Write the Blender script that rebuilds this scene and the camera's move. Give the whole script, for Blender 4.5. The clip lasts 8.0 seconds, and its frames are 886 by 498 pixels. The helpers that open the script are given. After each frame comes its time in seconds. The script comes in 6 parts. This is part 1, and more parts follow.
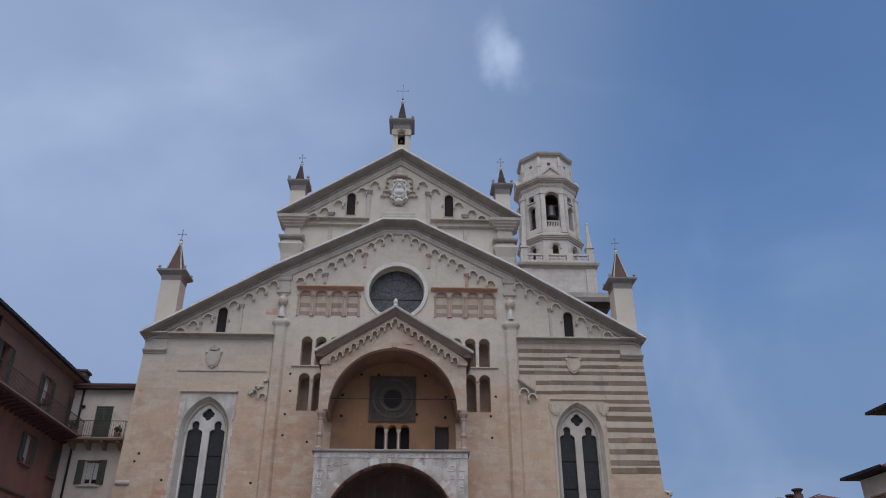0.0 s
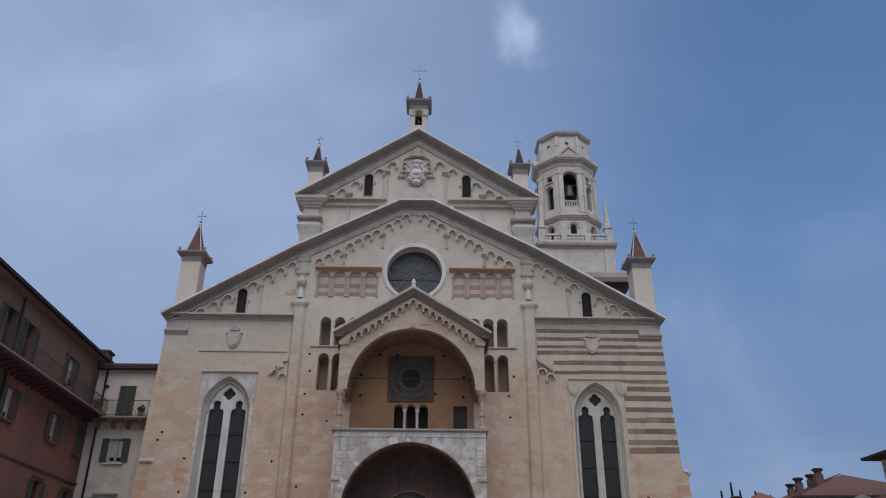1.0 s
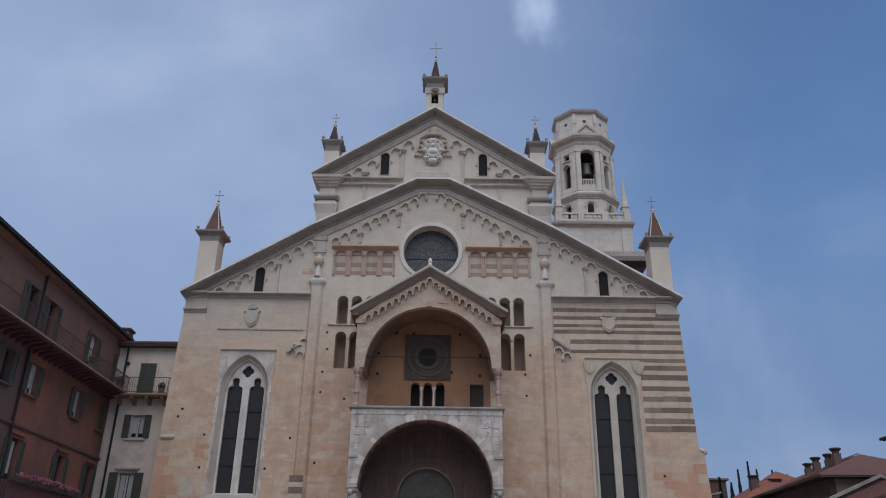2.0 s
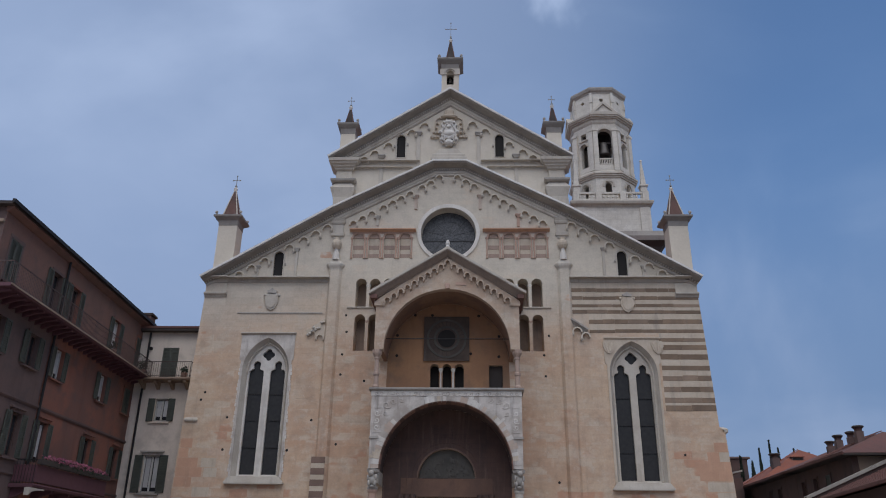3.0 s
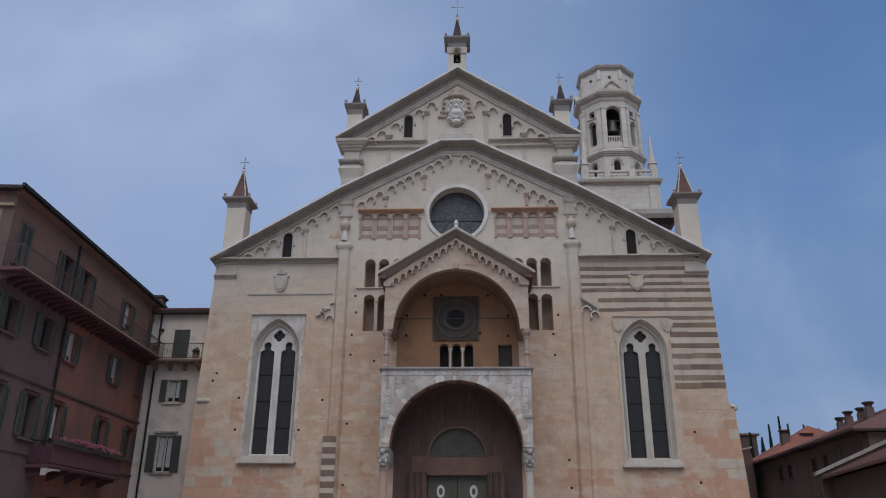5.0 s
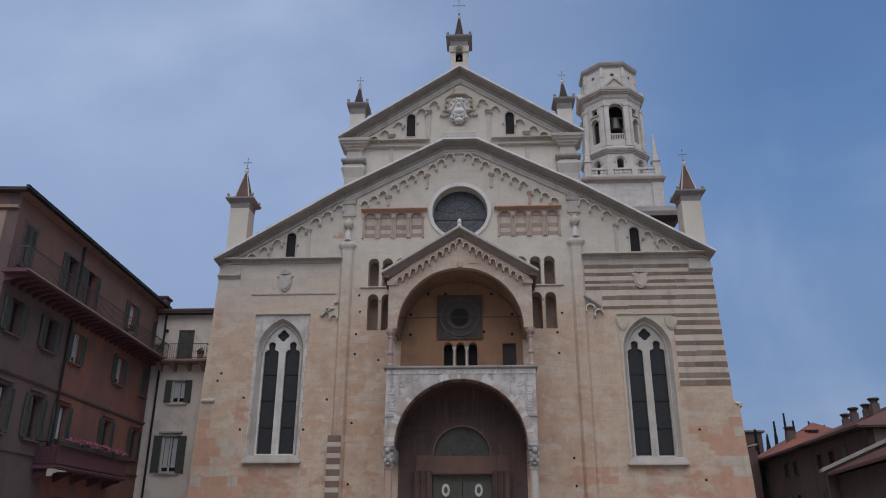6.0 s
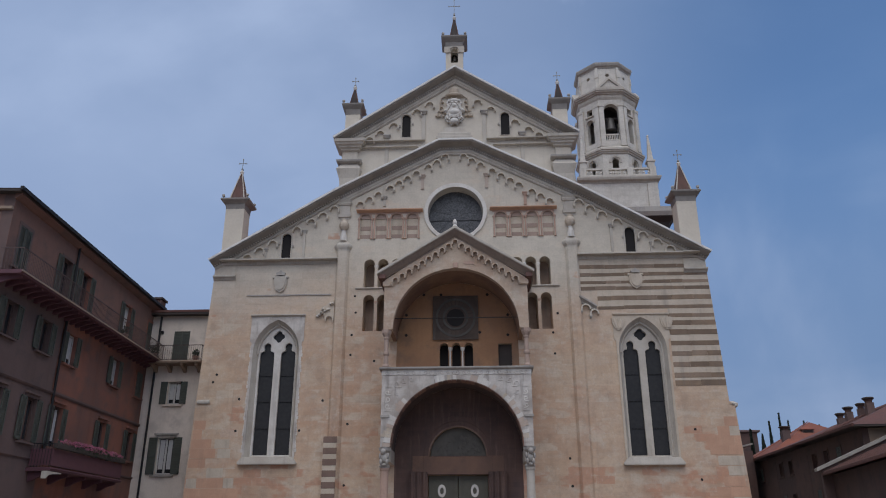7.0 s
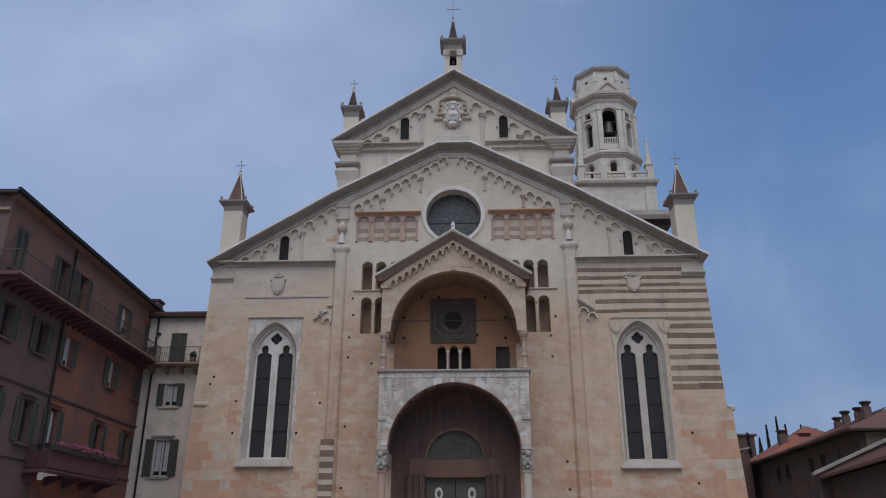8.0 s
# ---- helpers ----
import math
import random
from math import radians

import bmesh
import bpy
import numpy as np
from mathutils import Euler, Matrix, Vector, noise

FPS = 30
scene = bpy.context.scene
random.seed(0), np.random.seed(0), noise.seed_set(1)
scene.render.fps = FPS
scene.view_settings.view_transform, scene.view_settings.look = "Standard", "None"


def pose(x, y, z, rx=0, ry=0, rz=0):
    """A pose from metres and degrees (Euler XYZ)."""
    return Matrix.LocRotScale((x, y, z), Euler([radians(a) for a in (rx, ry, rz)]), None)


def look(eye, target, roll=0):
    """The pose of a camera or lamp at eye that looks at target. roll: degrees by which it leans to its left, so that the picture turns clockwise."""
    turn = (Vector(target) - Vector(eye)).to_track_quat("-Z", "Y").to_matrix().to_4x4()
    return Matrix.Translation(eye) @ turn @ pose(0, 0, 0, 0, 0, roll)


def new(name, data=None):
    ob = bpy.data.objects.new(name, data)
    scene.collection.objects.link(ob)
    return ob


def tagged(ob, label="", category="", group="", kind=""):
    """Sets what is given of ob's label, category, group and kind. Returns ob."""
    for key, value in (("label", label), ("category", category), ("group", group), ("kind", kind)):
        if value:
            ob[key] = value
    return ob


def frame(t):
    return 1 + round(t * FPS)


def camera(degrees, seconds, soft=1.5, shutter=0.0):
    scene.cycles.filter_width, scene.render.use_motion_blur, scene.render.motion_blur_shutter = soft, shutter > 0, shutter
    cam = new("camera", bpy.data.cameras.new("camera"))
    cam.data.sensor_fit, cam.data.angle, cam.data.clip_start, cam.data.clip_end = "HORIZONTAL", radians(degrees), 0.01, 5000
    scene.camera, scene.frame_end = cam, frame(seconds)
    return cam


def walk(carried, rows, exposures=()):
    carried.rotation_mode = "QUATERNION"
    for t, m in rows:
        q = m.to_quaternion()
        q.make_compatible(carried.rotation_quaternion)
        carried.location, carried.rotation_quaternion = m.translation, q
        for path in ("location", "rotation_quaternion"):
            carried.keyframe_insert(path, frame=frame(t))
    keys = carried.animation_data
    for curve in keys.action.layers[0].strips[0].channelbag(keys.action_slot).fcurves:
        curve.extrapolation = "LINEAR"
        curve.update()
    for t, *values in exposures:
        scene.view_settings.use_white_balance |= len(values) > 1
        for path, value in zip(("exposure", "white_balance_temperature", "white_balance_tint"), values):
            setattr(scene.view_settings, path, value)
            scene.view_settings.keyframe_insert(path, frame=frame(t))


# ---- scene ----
import functools

cam = camera(60.83, 8.0, soft=1.05)
EYE = (1.14, -41.00, 1.65)
PATH = [
    (0, pose(*EYE, 116.97, 0.02, -2.16)),
    (0.5, pose(*EYE, 116.26, -0.15, -1.43)),
    (1, pose(*EYE, 115.49, -0.36, -0.85)),
    (1.5, pose(*EYE, 114.66, -0.68, -0.37)),
    (3, pose(*EYE, 112.49, -0.67, 1.82)),
    (3.5, pose(*EYE, 111.87, -0.45, 2.38)),
    (4, pose(*EYE, 111.43, -0.43, 2.68)),
    (4.5, pose(*EYE, 111.13, -0.51, 2.49)),
    (6, pose(*EYE, 110.87, -0.14, 3.00)),
    (6.5, pose(*EYE, 110.90, -0.17, 2.86)),
    (7, pose(*EYE, 110.92, 0.09, 2.73)),
    (7.5, pose(*EYE, 111.10, 0.18, 2.60)),
    (8, pose(*EYE, 111.12, -0.05, 2.51)),
]
walk(cam, PATH, [(0.0, 0.12, 6200, 10), (8.0, 0.12, 6200, 10)])

# ---- light ----
SUN_ELEV, SUN_AZ = 66, 174     # degrees; azimuth 180 lies straight behind the camera
world = bpy.data.worlds.new("sky")
scene.world = world
world.use_nodes = True
wn, wl = world.node_tree.nodes, world.node_tree.links
wn.clear()
w_out, w_bg = wn.new("ShaderNodeOutputWorld"), wn.new("ShaderNodeBackground")
sky = wn.new("ShaderNodeTexSky")
sky.sky_type, sky.sun_disc = "NISHITA", False
sky.sun_elevation, sky.sun_rotation = radians(SUN_ELEV), radians(SUN_AZ)
sky.air_density, sky.dust_density, sky.ozone_density = 1.0, 0.4, 3.4
w_co = wn.new("ShaderNodeTexCoord")


def wmath(op, a, b=None, c=None):
    n = wn.new("ShaderNodeMath")
    n.operation = op
    for i, v in enumerate((a, b, c)):
        if v is None:
            continue
        if isinstance(v, (int, float)):
            n.inputs[i].default_value = v
        else:
            wl.new(v, n.inputs[i])
    return n.outputs[0]


def wrange(v, a, b, lo=0.0, hi=1.0):
    n = wn.new("ShaderNodeMapRange")
    n.interpolation_type = "SMOOTHSTEP"
    wl.new(v, n.inputs["Value"])
    for k, x in (("From Min", a), ("From Max", b), ("To Min", lo), ("To Max", hi)):
        n.inputs[k].default_value = x
    return n.outputs["Result"]


def wnoise(scale, detail, stretch):
    m = wn.new("ShaderNodeMapping")
    m.inputs["Scale"].default_value = stretch
    m.inputs["Rotation"].default_value = (0.3, 0.2, 0.5)
    n = wn.new("ShaderNodeTexNoise")
    wl.new(w_co.outputs["Generated"], m.inputs["Vector"])
    wl.new(m.outputs["Vector"], n.inputs["Vector"])
    n.inputs["Scale"].default_value, n.inputs["Detail"].default_value = scale, detail
    return n.outputs["Fac"]


sep = wn.new("ShaderNodeSeparateXYZ")
wl.new(w_co.outputs["Generated"], sep.inputs[0])
# thin veil of high cloud, thicker to the north-west, breaking up towards the right
veil = wmath("ADD", wrange(sep.outputs["X"], -0.62, 0.32, 0.47, 0.0), wmath("MULTIPLY", wrange(wnoise(2.2, 5, (1, 1, 1.6)), 0.40, 0.75, 0.0, 0.22), wrange(sep.outputs["X"], 0.0, 0.4, 1.0, 0.1)))
veil = wmath("ADD", veil, wrange(wnoise(5.5, 6, (0.5, 1.6, 1.1)), 0.45, 0.8, 0.0, 0.13))
# a small loose cloud high over the church
puff_v = wn.new("ShaderNodeVectorMath")
puff_v.operation = "DISTANCE"
puff_v.inputs[1].default_value = (0.104, 0.745, 0.659)
wl.new(w_co.outputs["Generated"], puff_v.inputs[0])
puff_d = wmath("ADD", puff_v.outputs["Value"], wmath("MULTIPLY", wmath("SUBTRACT", wnoise(11, 5, (1.3, 1, 0.8)), 0.5), 0.11))
puff = wmath("ADD", wrange(puff_d, 0.004, 0.056, 0.52, 0.0), wrange(puff_v.outputs["Value"], 0.05, 0.5, 0.17, 0.0))
cover = wmath("MINIMUM", wmath("MULTIPLY", wmath("ADD", veil, puff), wrange(sep.outputs["X"], 0.10, 0.42, 1.0, 0.12)), 0.95)
w_mix = wn.new("ShaderNodeMix")
w_mix.data_type = "RGBA"
wl.new(cover, w_mix.inputs[0])
wl.new(sky.outputs[0], w_mix.inputs["A"])
w_mix.inputs["B"].default_value = (4.82, 5.66, 7.4, 1)
# blue summer haze low over the roofs
w_haze = wn.new("ShaderNodeMix")
w_haze.data_type = "RGBA"
wl.new(wrange(sep.outputs["Z"], 0.08, 0.60, 0.85, 0.0), w_haze.inputs[0])
wl.new(w_mix.outputs["Result"], w_haze.inputs["A"])
w_tone = wn.new("ShaderNodeMix")
w_tone.data_type = "RGBA"
wl.new(wrange(sep.outputs["X"], -0.1, 0.5, 0.0, 1.0), w_tone.inputs[0])
w_tone.inputs["A"].default_value, w_tone.inputs["B"].default_value = (1.9, 2.45, 3.82, 1), (1.30, 1.95, 3.38, 1)
wl.new(w_tone.outputs["Result"], w_haze.inputs["B"])
# thin drifts of cloud in the haze
w_drift = wn.new("ShaderNodeMix")
w_drift.data_type = "RGBA"
wl.new(wmath("ADD", wmath("MULTIPLY", wrange(wnoise(3.4, 5, (0.8, 1.0, 2.0)), 0.47, 0.74, 0.0, 0.26), wrange(sep.outputs["Z"], 0.2, 0.62, 1.0, 0.0)), wmath("MULTIPLY", wrange(wnoise(6.5, 7, (1.5, 1.0, 0.7)), 0.42, 0.76, 0.0, 0.26), wmath("MULTIPLY", wmath("MULTIPLY", wrange(sep.outputs["X"], 0.18, 0.28, 0.0, 1.0), wrange(sep.outputs["X"], 0.34, 0.5, 1.0, 0.25)), wrange(sep.outputs["Z"], 0.30, 0.52, 1.0, 0.0)))), w_drift.inputs[0])
wl.new(w_haze.outputs["Result"], w_drift.inputs["A"])
w_drift.inputs["B"].default_value = (3.6, 4.2, 5.6, 1)
# deeper blue in the clear part of the sky
w_blue = wn.new("ShaderNodeMix")
w_blue.data_type, w_blue.blend_type = "RGBA", "MULTIPLY"
wl.new(wmath("MULTIPLY", wrange(sep.outputs["X"], 0.02, 0.40, 0.0, 1.0), wrange(sep.outputs["Z"], 0.22, 0.5, 0.0, 1.0)), w_blue.inputs[0])
wl.new(w_drift.outputs["Result"], w_blue.inputs["A"])
w_blue.inputs["B"].default_value = (0.90, 1.0, 1.06, 1)
wl.new(w_blue.outputs["Result"], w_bg.inputs["Color"])
w_bg.inputs["Strength"].default_value = 0.106
wl.new(w_bg.outputs[0], w_out.inputs[0])

sun = new("sun", bpy.data.lights.new("sun", "SUN"))
sun.data.energy, sun.data.angle, sun.data.color = 2.25, radians(85), (1.0, 0.94, 0.86)
_e, _a = radians(SUN_ELEV), radians(SUN_AZ)
sun.matrix_world = look((0, 0, 0), (-math.sin(_a) * math.cos(_e), -math.cos(_a) * math.cos(_e), -math.sin(_e)))

# ---- materials ----


class Mat:
    """A small node builder for one material."""

    def __init__(self, name, rough=0.85, metal=0.0):
        self.m = bpy.data.materials.new(name)
        self.m.use_nodes = True
        self.n, self.l = self.m.node_tree.nodes, self.m.node_tree.links
        self.b = self.n["Principled BSDF"]
        self.b.inputs["Roughness"].default_value, self.b.inputs["Metallic"].default_value = rough, metal
        co = self.n.new("ShaderNodeTexCoord")
        s = self.n.new("ShaderNodeSeparateXYZ")
        self.l.new(co.outputs["Object"], s.inputs[0])
        c = self.n.new("ShaderNodeCombineXYZ")
        self.obj, self.z = co.outputs["Object"], s.outputs["Z"]
        self.l.new(self.math("ADD", s.outputs["X"], s.outputs["Y"]), c.inputs["X"])
        self.l.new(s.outputs["Z"], c.inputs["Y"])
        self.uv = c.outputs[0]

    def put(self, sock, v):
        if isinstance(v, (int, float)):
            sock.default_value = v
        elif isinstance(v, tuple):
            sock.default_value = (*v, 1.0) if len(v) == 3 else v
        else:
            self.l.new(v, sock)

    def math(self, op, a, b=None):
        n = self.n.new("ShaderNodeMath")
        n.operation = op
        self.put(n.inputs[0], a)
        if b is not None:
            self.put(n.inputs[1], b)
        return n.outputs[0]

    def ramp(self, v, a, b, lo=0.0, hi=1.0):
        n = self.n.new("ShaderNodeMapRange")
        n.interpolation_type = "SMOOTHSTEP"
        self.l.new(v, n.inputs["Value"])
        for k, x in (("From Min", a), ("From Max", b), ("To Min", lo), ("To Max", hi)):
            n.inputs[k].default_value = x
        return n.outputs["Result"]

    def noise(self, scale, detail=4, stretch=None, src=None, rough=0.6):
        n = self.n.new("ShaderNodeTexNoise")
        v = src or self.obj
        if stretch:
            m = self.n.new("ShaderNodeMapping")
            m.inputs["Scale"].default_value = stretch
            self.l.new(v, m.inputs["Vector"])
            v = m.outputs["Vector"]
        self.l.new(v, n.inputs["Vector"])
        n.inputs["Scale"].default_value, n.inputs["Detail"].default_value, n.inputs["Roughness"].default_value = scale, detail, rough
        return n.outputs["Fac"]

    def mix(self, f, a, b, kind="MIX"):
        n = self.n.new("ShaderNodeMix")
        n.data_type, n.blend_type = "RGBA", kind
        self.put(n.inputs[0], f)
        self.put(n.inputs["A"], a)
        self.put(n.inputs["B"], b)
        return n.outputs["Result"]

    def random(self):
        return self.n.new("ShaderNodeObjectInfo").outputs["Random"]

    def bricks(self, w, h, mortar=0.012, src=None):
        n = self.n.new("ShaderNodeTexBrick")
        self.l.new(src or self.uv, n.inputs["Vector"])
        n.inputs["Scale"].default_value = 1.0
        n.inputs["Brick Width"].default_value, n.inputs["Row Height"].default_value = w, h
        n.inputs["Mortar Size"].default_value, n.inputs["Mortar Smooth"].default_value = mortar, 0.3
        n.inputs["Color1"].default_value, n.inputs["Color2"].default_value, n.inputs["Mortar"].default_value = (0, 0, 0, 1), (1, 1, 1, 1), (0.5, 0.5, 0.5, 1)
        return n.outputs["Color"], n.outputs["Fac"]

    def bump(self, height, dist, strength=0.6):
        n = self.n.new("ShaderNodeBump")
        n.inputs["Strength"].default_value, n.inputs["Distance"].default_value = strength, dist
        self.l.new(height, n.inputs["Height"])
        self.l.new(n.outputs[0], self.b.inputs["Normal"])

    def color(self, v):
        self.put(self.b.inputs["Base Color"], v)
        return self.m


def ashlar(name, tones, block=(0.95, 0.42), upper=None, blend=(17, 20), joint=0.12, patch=None, wear=1.0):
    """Coursed stone: tones = (main, second, stain); upper = the paler stone of the high courses."""
    k = Mat(name, 0.88)
    col, fac = k.bricks(*block)
    big = k.noise(0.16, 5)
    mid = k.noise(0.9, 6, (1, 1, 1.35), rough=0.62)
    fine = k.noise(9, 4)
    base = k.mix(k.ramp(big, 0.38, 0.62), tones[0], tones[1])
    base = k.mix(k.math("MULTIPLY", k.ramp(mid, 0.48, 0.68), 0.75), base, tones[2])
    base = k.mix(k.ramp(k.noise(0.55, 6, (1, 1, 0.8), rough=0.65), 0.48, 0.70, 0, 0.42 * wear), base, (0.30, 0.205, 0.15) if patch else (0.31, 0.26, 0.205))
    base = k.mix(k.math("MULTIPLY", col, 0.16), base, k.mix(0.5, tones[1], (0.62, 0.55, 0.47)))
    beds = k.noise(1.0, 4, (0.22, 0.22, 1.5))
    base = k.mix(k.ramp(beds, 0.47, 0.60, 0, 0.22 if patch else 0.08), base, tones[2])
    coarse = 0.45 if not patch else 1.0
    if upper:
        lift = k.math("ADD", k.z, k.math("MULTIPLY", k.math("SUBTRACT", big, 0.5), 9.0))
        pale = k.mix(k.ramp(mid, 0.35, 0.7), upper, tuple(c * 0.86 for c in upper))
        base = k.mix(k.ramp(lift, *blend), base, pale)
        coarse = k.ramp(lift, *blend, 1.0, 0.4)
    if patch:
        # scattered repair blocks of orange and white stone low on the walls
        spots = k.math("ADD", k.math("ADD", k.noise(0.35, 3, (1, 1, 1.6)), k.math("MULTIPLY", k.math("SUBTRACT", col, 0.5), 0.22)), k.ramp(k.z, 3.0, 11.0, 0.05, -0.12))
        base = k.mix(k.ramp(spots, 0.60, 0.66, 0, 0.75), base, patch)
        spots2 = k.math("ADD", k.noise(0.5, 3, (1, 1, 2.2), rough=0.4), k.math("MULTIPLY", k.math("SUBTRACT", col, 0.5), 0.2))
        base = k.mix(k.ramp(spots2, 0.60, 0.67, 0, 0.6), base, tones[2])
    if patch:
        base = k.mix(k.ramp(k.random(), 0.1, 1.0, 0.0, 0.22), base, k.mix(0.5, base, (0.20, 0.13, 0.09)))
    streak = k.noise(1.6, 4, (1.6, 1.6, 0.10))
    base = k.mix(k.ramp(streak, 0.55, 0.8, 0, 0.34 * wear), base, (0.2, 0.17, 0.145))
    base = k.mix(k.ramp(fine, 0.4, 0.75, 0.0, 0.24 * wear), base, (0.26, 0.22, 0.19))
    base = k.mix(k.math("MULTIPLY", k.ramp(k.noise(1.7, 6, (1, 1, 1.4), rough=0.66), 0.46, 0.70, 0.0, 0.6 * wear), coarse), base, k.mix(0.45, base, (0.17, 0.13, 0.10)))
    base = k.mix(k.math("MULTIPLY", k.ramp(k.noise(4.2, 7, (1, 1, 1.3), rough=0.7), 0.50, 0.72, 0.0, 0.34), coarse), base, k.mix(0.5, base, (0.20, 0.14, 0.10)))
    base = k.mix(k.ramp(k.noise(3.1, 6, (1.2, 1, 1), rough=0.7), 0.52, 0.72, 0.0, 0.30), base, (0.64, 0.57, 0.48))
    base = k.mix(k.ramp(k.noise(26, 3), 0.64, 0.78, 0.0, 0.18), base, (0.15, 0.12, 0.10))
    base = k.mix(k.math("MULTIPLY", fac, joint), base, (0.16, 0.13, 0.11))
    k.bump(k.math("SUBTRACT", k.math("MULTIPLY", mid, 0.9), k.math("MULTIPLY", fac, joint * 4)), 0.012, 0.4)
    return k.color(base)


def stone(name, a, b, grime=0.35, rough=0.85, vary=0.12):
    """Carved or dressed stone with grime and slight piece to piece change."""
    k = Mat(name, rough)
    mid, fine, streak = k.noise(1.3, 5), k.noise(14, 4), k.noise(2.2, 4, (1.5, 1.5, 0.15))
    base = k.mix(k.ramp(mid, 0.35, 0.68), a, b)
    base = k.mix(k.ramp(streak, 0.5, 0.78, 0, grime), base, (0.16, 0.14, 0.125))
    base = k.mix(k.ramp(fine, 0.4, 0.75, 0, 0.25), base, tuple(c * 0.6 for c in a))
    base = k.mix(k.math("MULTIPLY", k.random(), vary), base, tuple(c * 0.55 for c in b))
    k.bump(fine, 0.012, 0.5)
    return k.color(base)


def plaster(name, a, b, c):
    """Old limewash with worn, faded and damp areas."""
    k = Mat(name, 0.92)
    big, mid, fine, run = k.noise(0.22, 5), k.noise(0.8, 6), k.noise(11, 4), k.noise(1.2, 5, (1.4, 1.4, 0.14))
    base = k.mix(k.ramp(big, 0.42, 0.58), a, b)
    base = k.mix(k.ramp(mid, 0.48, 0.66, 0, 0.8), base, c)
    base = k.mix(k.ramp(run, 0.5, 0.8, 0, 0.45), base, tuple(x * 0.55 for x in a))
    base = k.mix(k.ramp(fine, 0.4, 0.75, 0, 0.2), base, tuple(x * 0.6 for x in a))
    k.bump(fine, 0.01, 0.4)
    return k.color(base)


def plain(name, a, rough=0.6, metal=0.0, vary=0.3):
    k = Mat(name, rough, metal)
    base = k.mix(k.ramp(k.noise(3, 5), 0.35, 0.7, 0, vary), a, tuple(x * 0.55 for x in a))
    base = k.mix(k.math("MULTIPLY", k.random(), 0.2), base, tuple(x * 0.6 for x in a))
    return k.color(base)


def tiles(name, a, b, c):
    """Clay roof tiles: ridges down the slope, courses across, lichen."""
    k = Mat(name, 0.9)
    mid, fine = k.noise(0.7, 5), k.noise(7, 4)
    base = k.mix(k.ramp(mid, 0.35, 0.65), a, b)
    base = k.mix(k.ramp(fine, 0.45, 0.7, 0, 0.6), base, c)
    base = k.mix(k.math("MULTIPLY", k.random(), 0.35), base, tuple(x * 0.5 for x in b))
    k.bump(fine, 0.02, 0.5)
    return k.color(base)


M_WALL = ashlar("facade_stone", ((0.53, 0.382, 0.258), (0.485, 0.302, 0.192), (0.565, 0.468, 0.36)), upper=(0.565, 0.50, 0.405), blend=(11.5, 17.5), joint=0.06, patch=(0.47, 0.24, 0.145), wear=0.8)
M_UPPER = ashlar("gable_stone", ((0.565, 0.502, 0.408), (0.525, 0.462, 0.372), (0.59, 0.527, 0.433)), (1.5, 0.7), joint=0.03, wear=0.4)
M_PALE = stone("dressed_limestone", (0.50, 0.45, 0.38), (0.43, 0.375, 0.31))
M_GREY = stone("weathered_cornice_stone", (0.41, 0.375, 0.33), (0.32, 0.29, 0.255), 0.5)
M_WHITE = stone("white_marble", (0.65, 0.61, 0.55), (0.54, 0.49, 0.43), 0.3)
M_PINK = stone("pink_marble", (0.46, 0.31, 0.235), (0.40, 0.265, 0.20), 0.3)
M_BAND = stone("brown_tufa_band", (0.25, 0.172, 0.112), (0.175, 0.122, 0.083), 0.5, vary=0.5)
M_BANDPALE = stone("worn_tufa_band", (0.30, 0.215, 0.15), (0.225, 0.16, 0.112), 0.5, vary=0.5)
M_BAND2 = stone("dark_brown_block", (0.20, 0.13, 0.10), (0.16, 0.105, 0.08), 0.3)
M_CREAM = stone("cream_stone_band", (0.54, 0.455, 0.355), (0.46, 0.375, 0.285), 0.4)
M_BRICKRED = stone("brick_band", (0.34, 0.20, 0.145), (0.27, 0.165, 0.125), 0.3)
M_MUTED = stone("faded_red_stone", (0.42, 0.31, 0.245), (0.36, 0.255, 0.20), 0.3)
# upper vault plaster, browner than the back wall to carry the vault's shade
M_VAULT = plaster("shaded_vault_plaster", (0.22, 0.125, 0.082), (0.25, 0.145, 0.09), (0.17, 0.10, 0.072))
# lower vault brick, with the shade inside the porch put into its colour
M_LOWVAULT = plaster("shaded_brick_vault", (0.105, 0.07, 0.06), (0.085, 0.058, 0.05), (0.14, 0.095, 0.078))
M_INNER = plaster("ochre_plaster", (0.36, 0.195, 0.10), (0.29, 0.155, 0.085), (0.22, 0.135, 0.085))
M_TOWER = ashlar("tower_stone", ((0.60, 0.555, 0.48), (0.54, 0.495, 0.425), (0.66, 0.615, 0.54)), (1.1, 0.5), joint=0.2, wear=0.9)
M_SPIRE = stone("spire_brick", (0.125, 0.06, 0.045), (0.08, 0.046, 0.038), 0.5)
M_RED = plaster("red_plaster", (0.25, 0.10, 0.066), (0.175, 0.085, 0.066), (0.13, 0.08, 0.07))
M_WHITEHOUSE = plaster("pale_plaster", (0.70, 0.61, 0.52), (0.64, 0.55, 0.46), (0.50, 0.43, 0.365))
M_TAN = plaster("tan_plaster", (0.33, 0.245, 0.175), (0.28, 0.2, 0.145), (0.24, 0.18, 0.14))
M_BROWN = plaster("brown_plaster", (0.112, 0.064, 0.052), (0.085, 0.053, 0.045), (0.07, 0.048, 0.043))
M_ROOF = tiles("clay_tiles", (0.245, 0.072, 0.038), (0.185, 0.06, 0.038), (0.18, 0.09, 0.065))
M_EAVE = plain("dark_eave_wood", (0.055, 0.042, 0.036), 0.8)
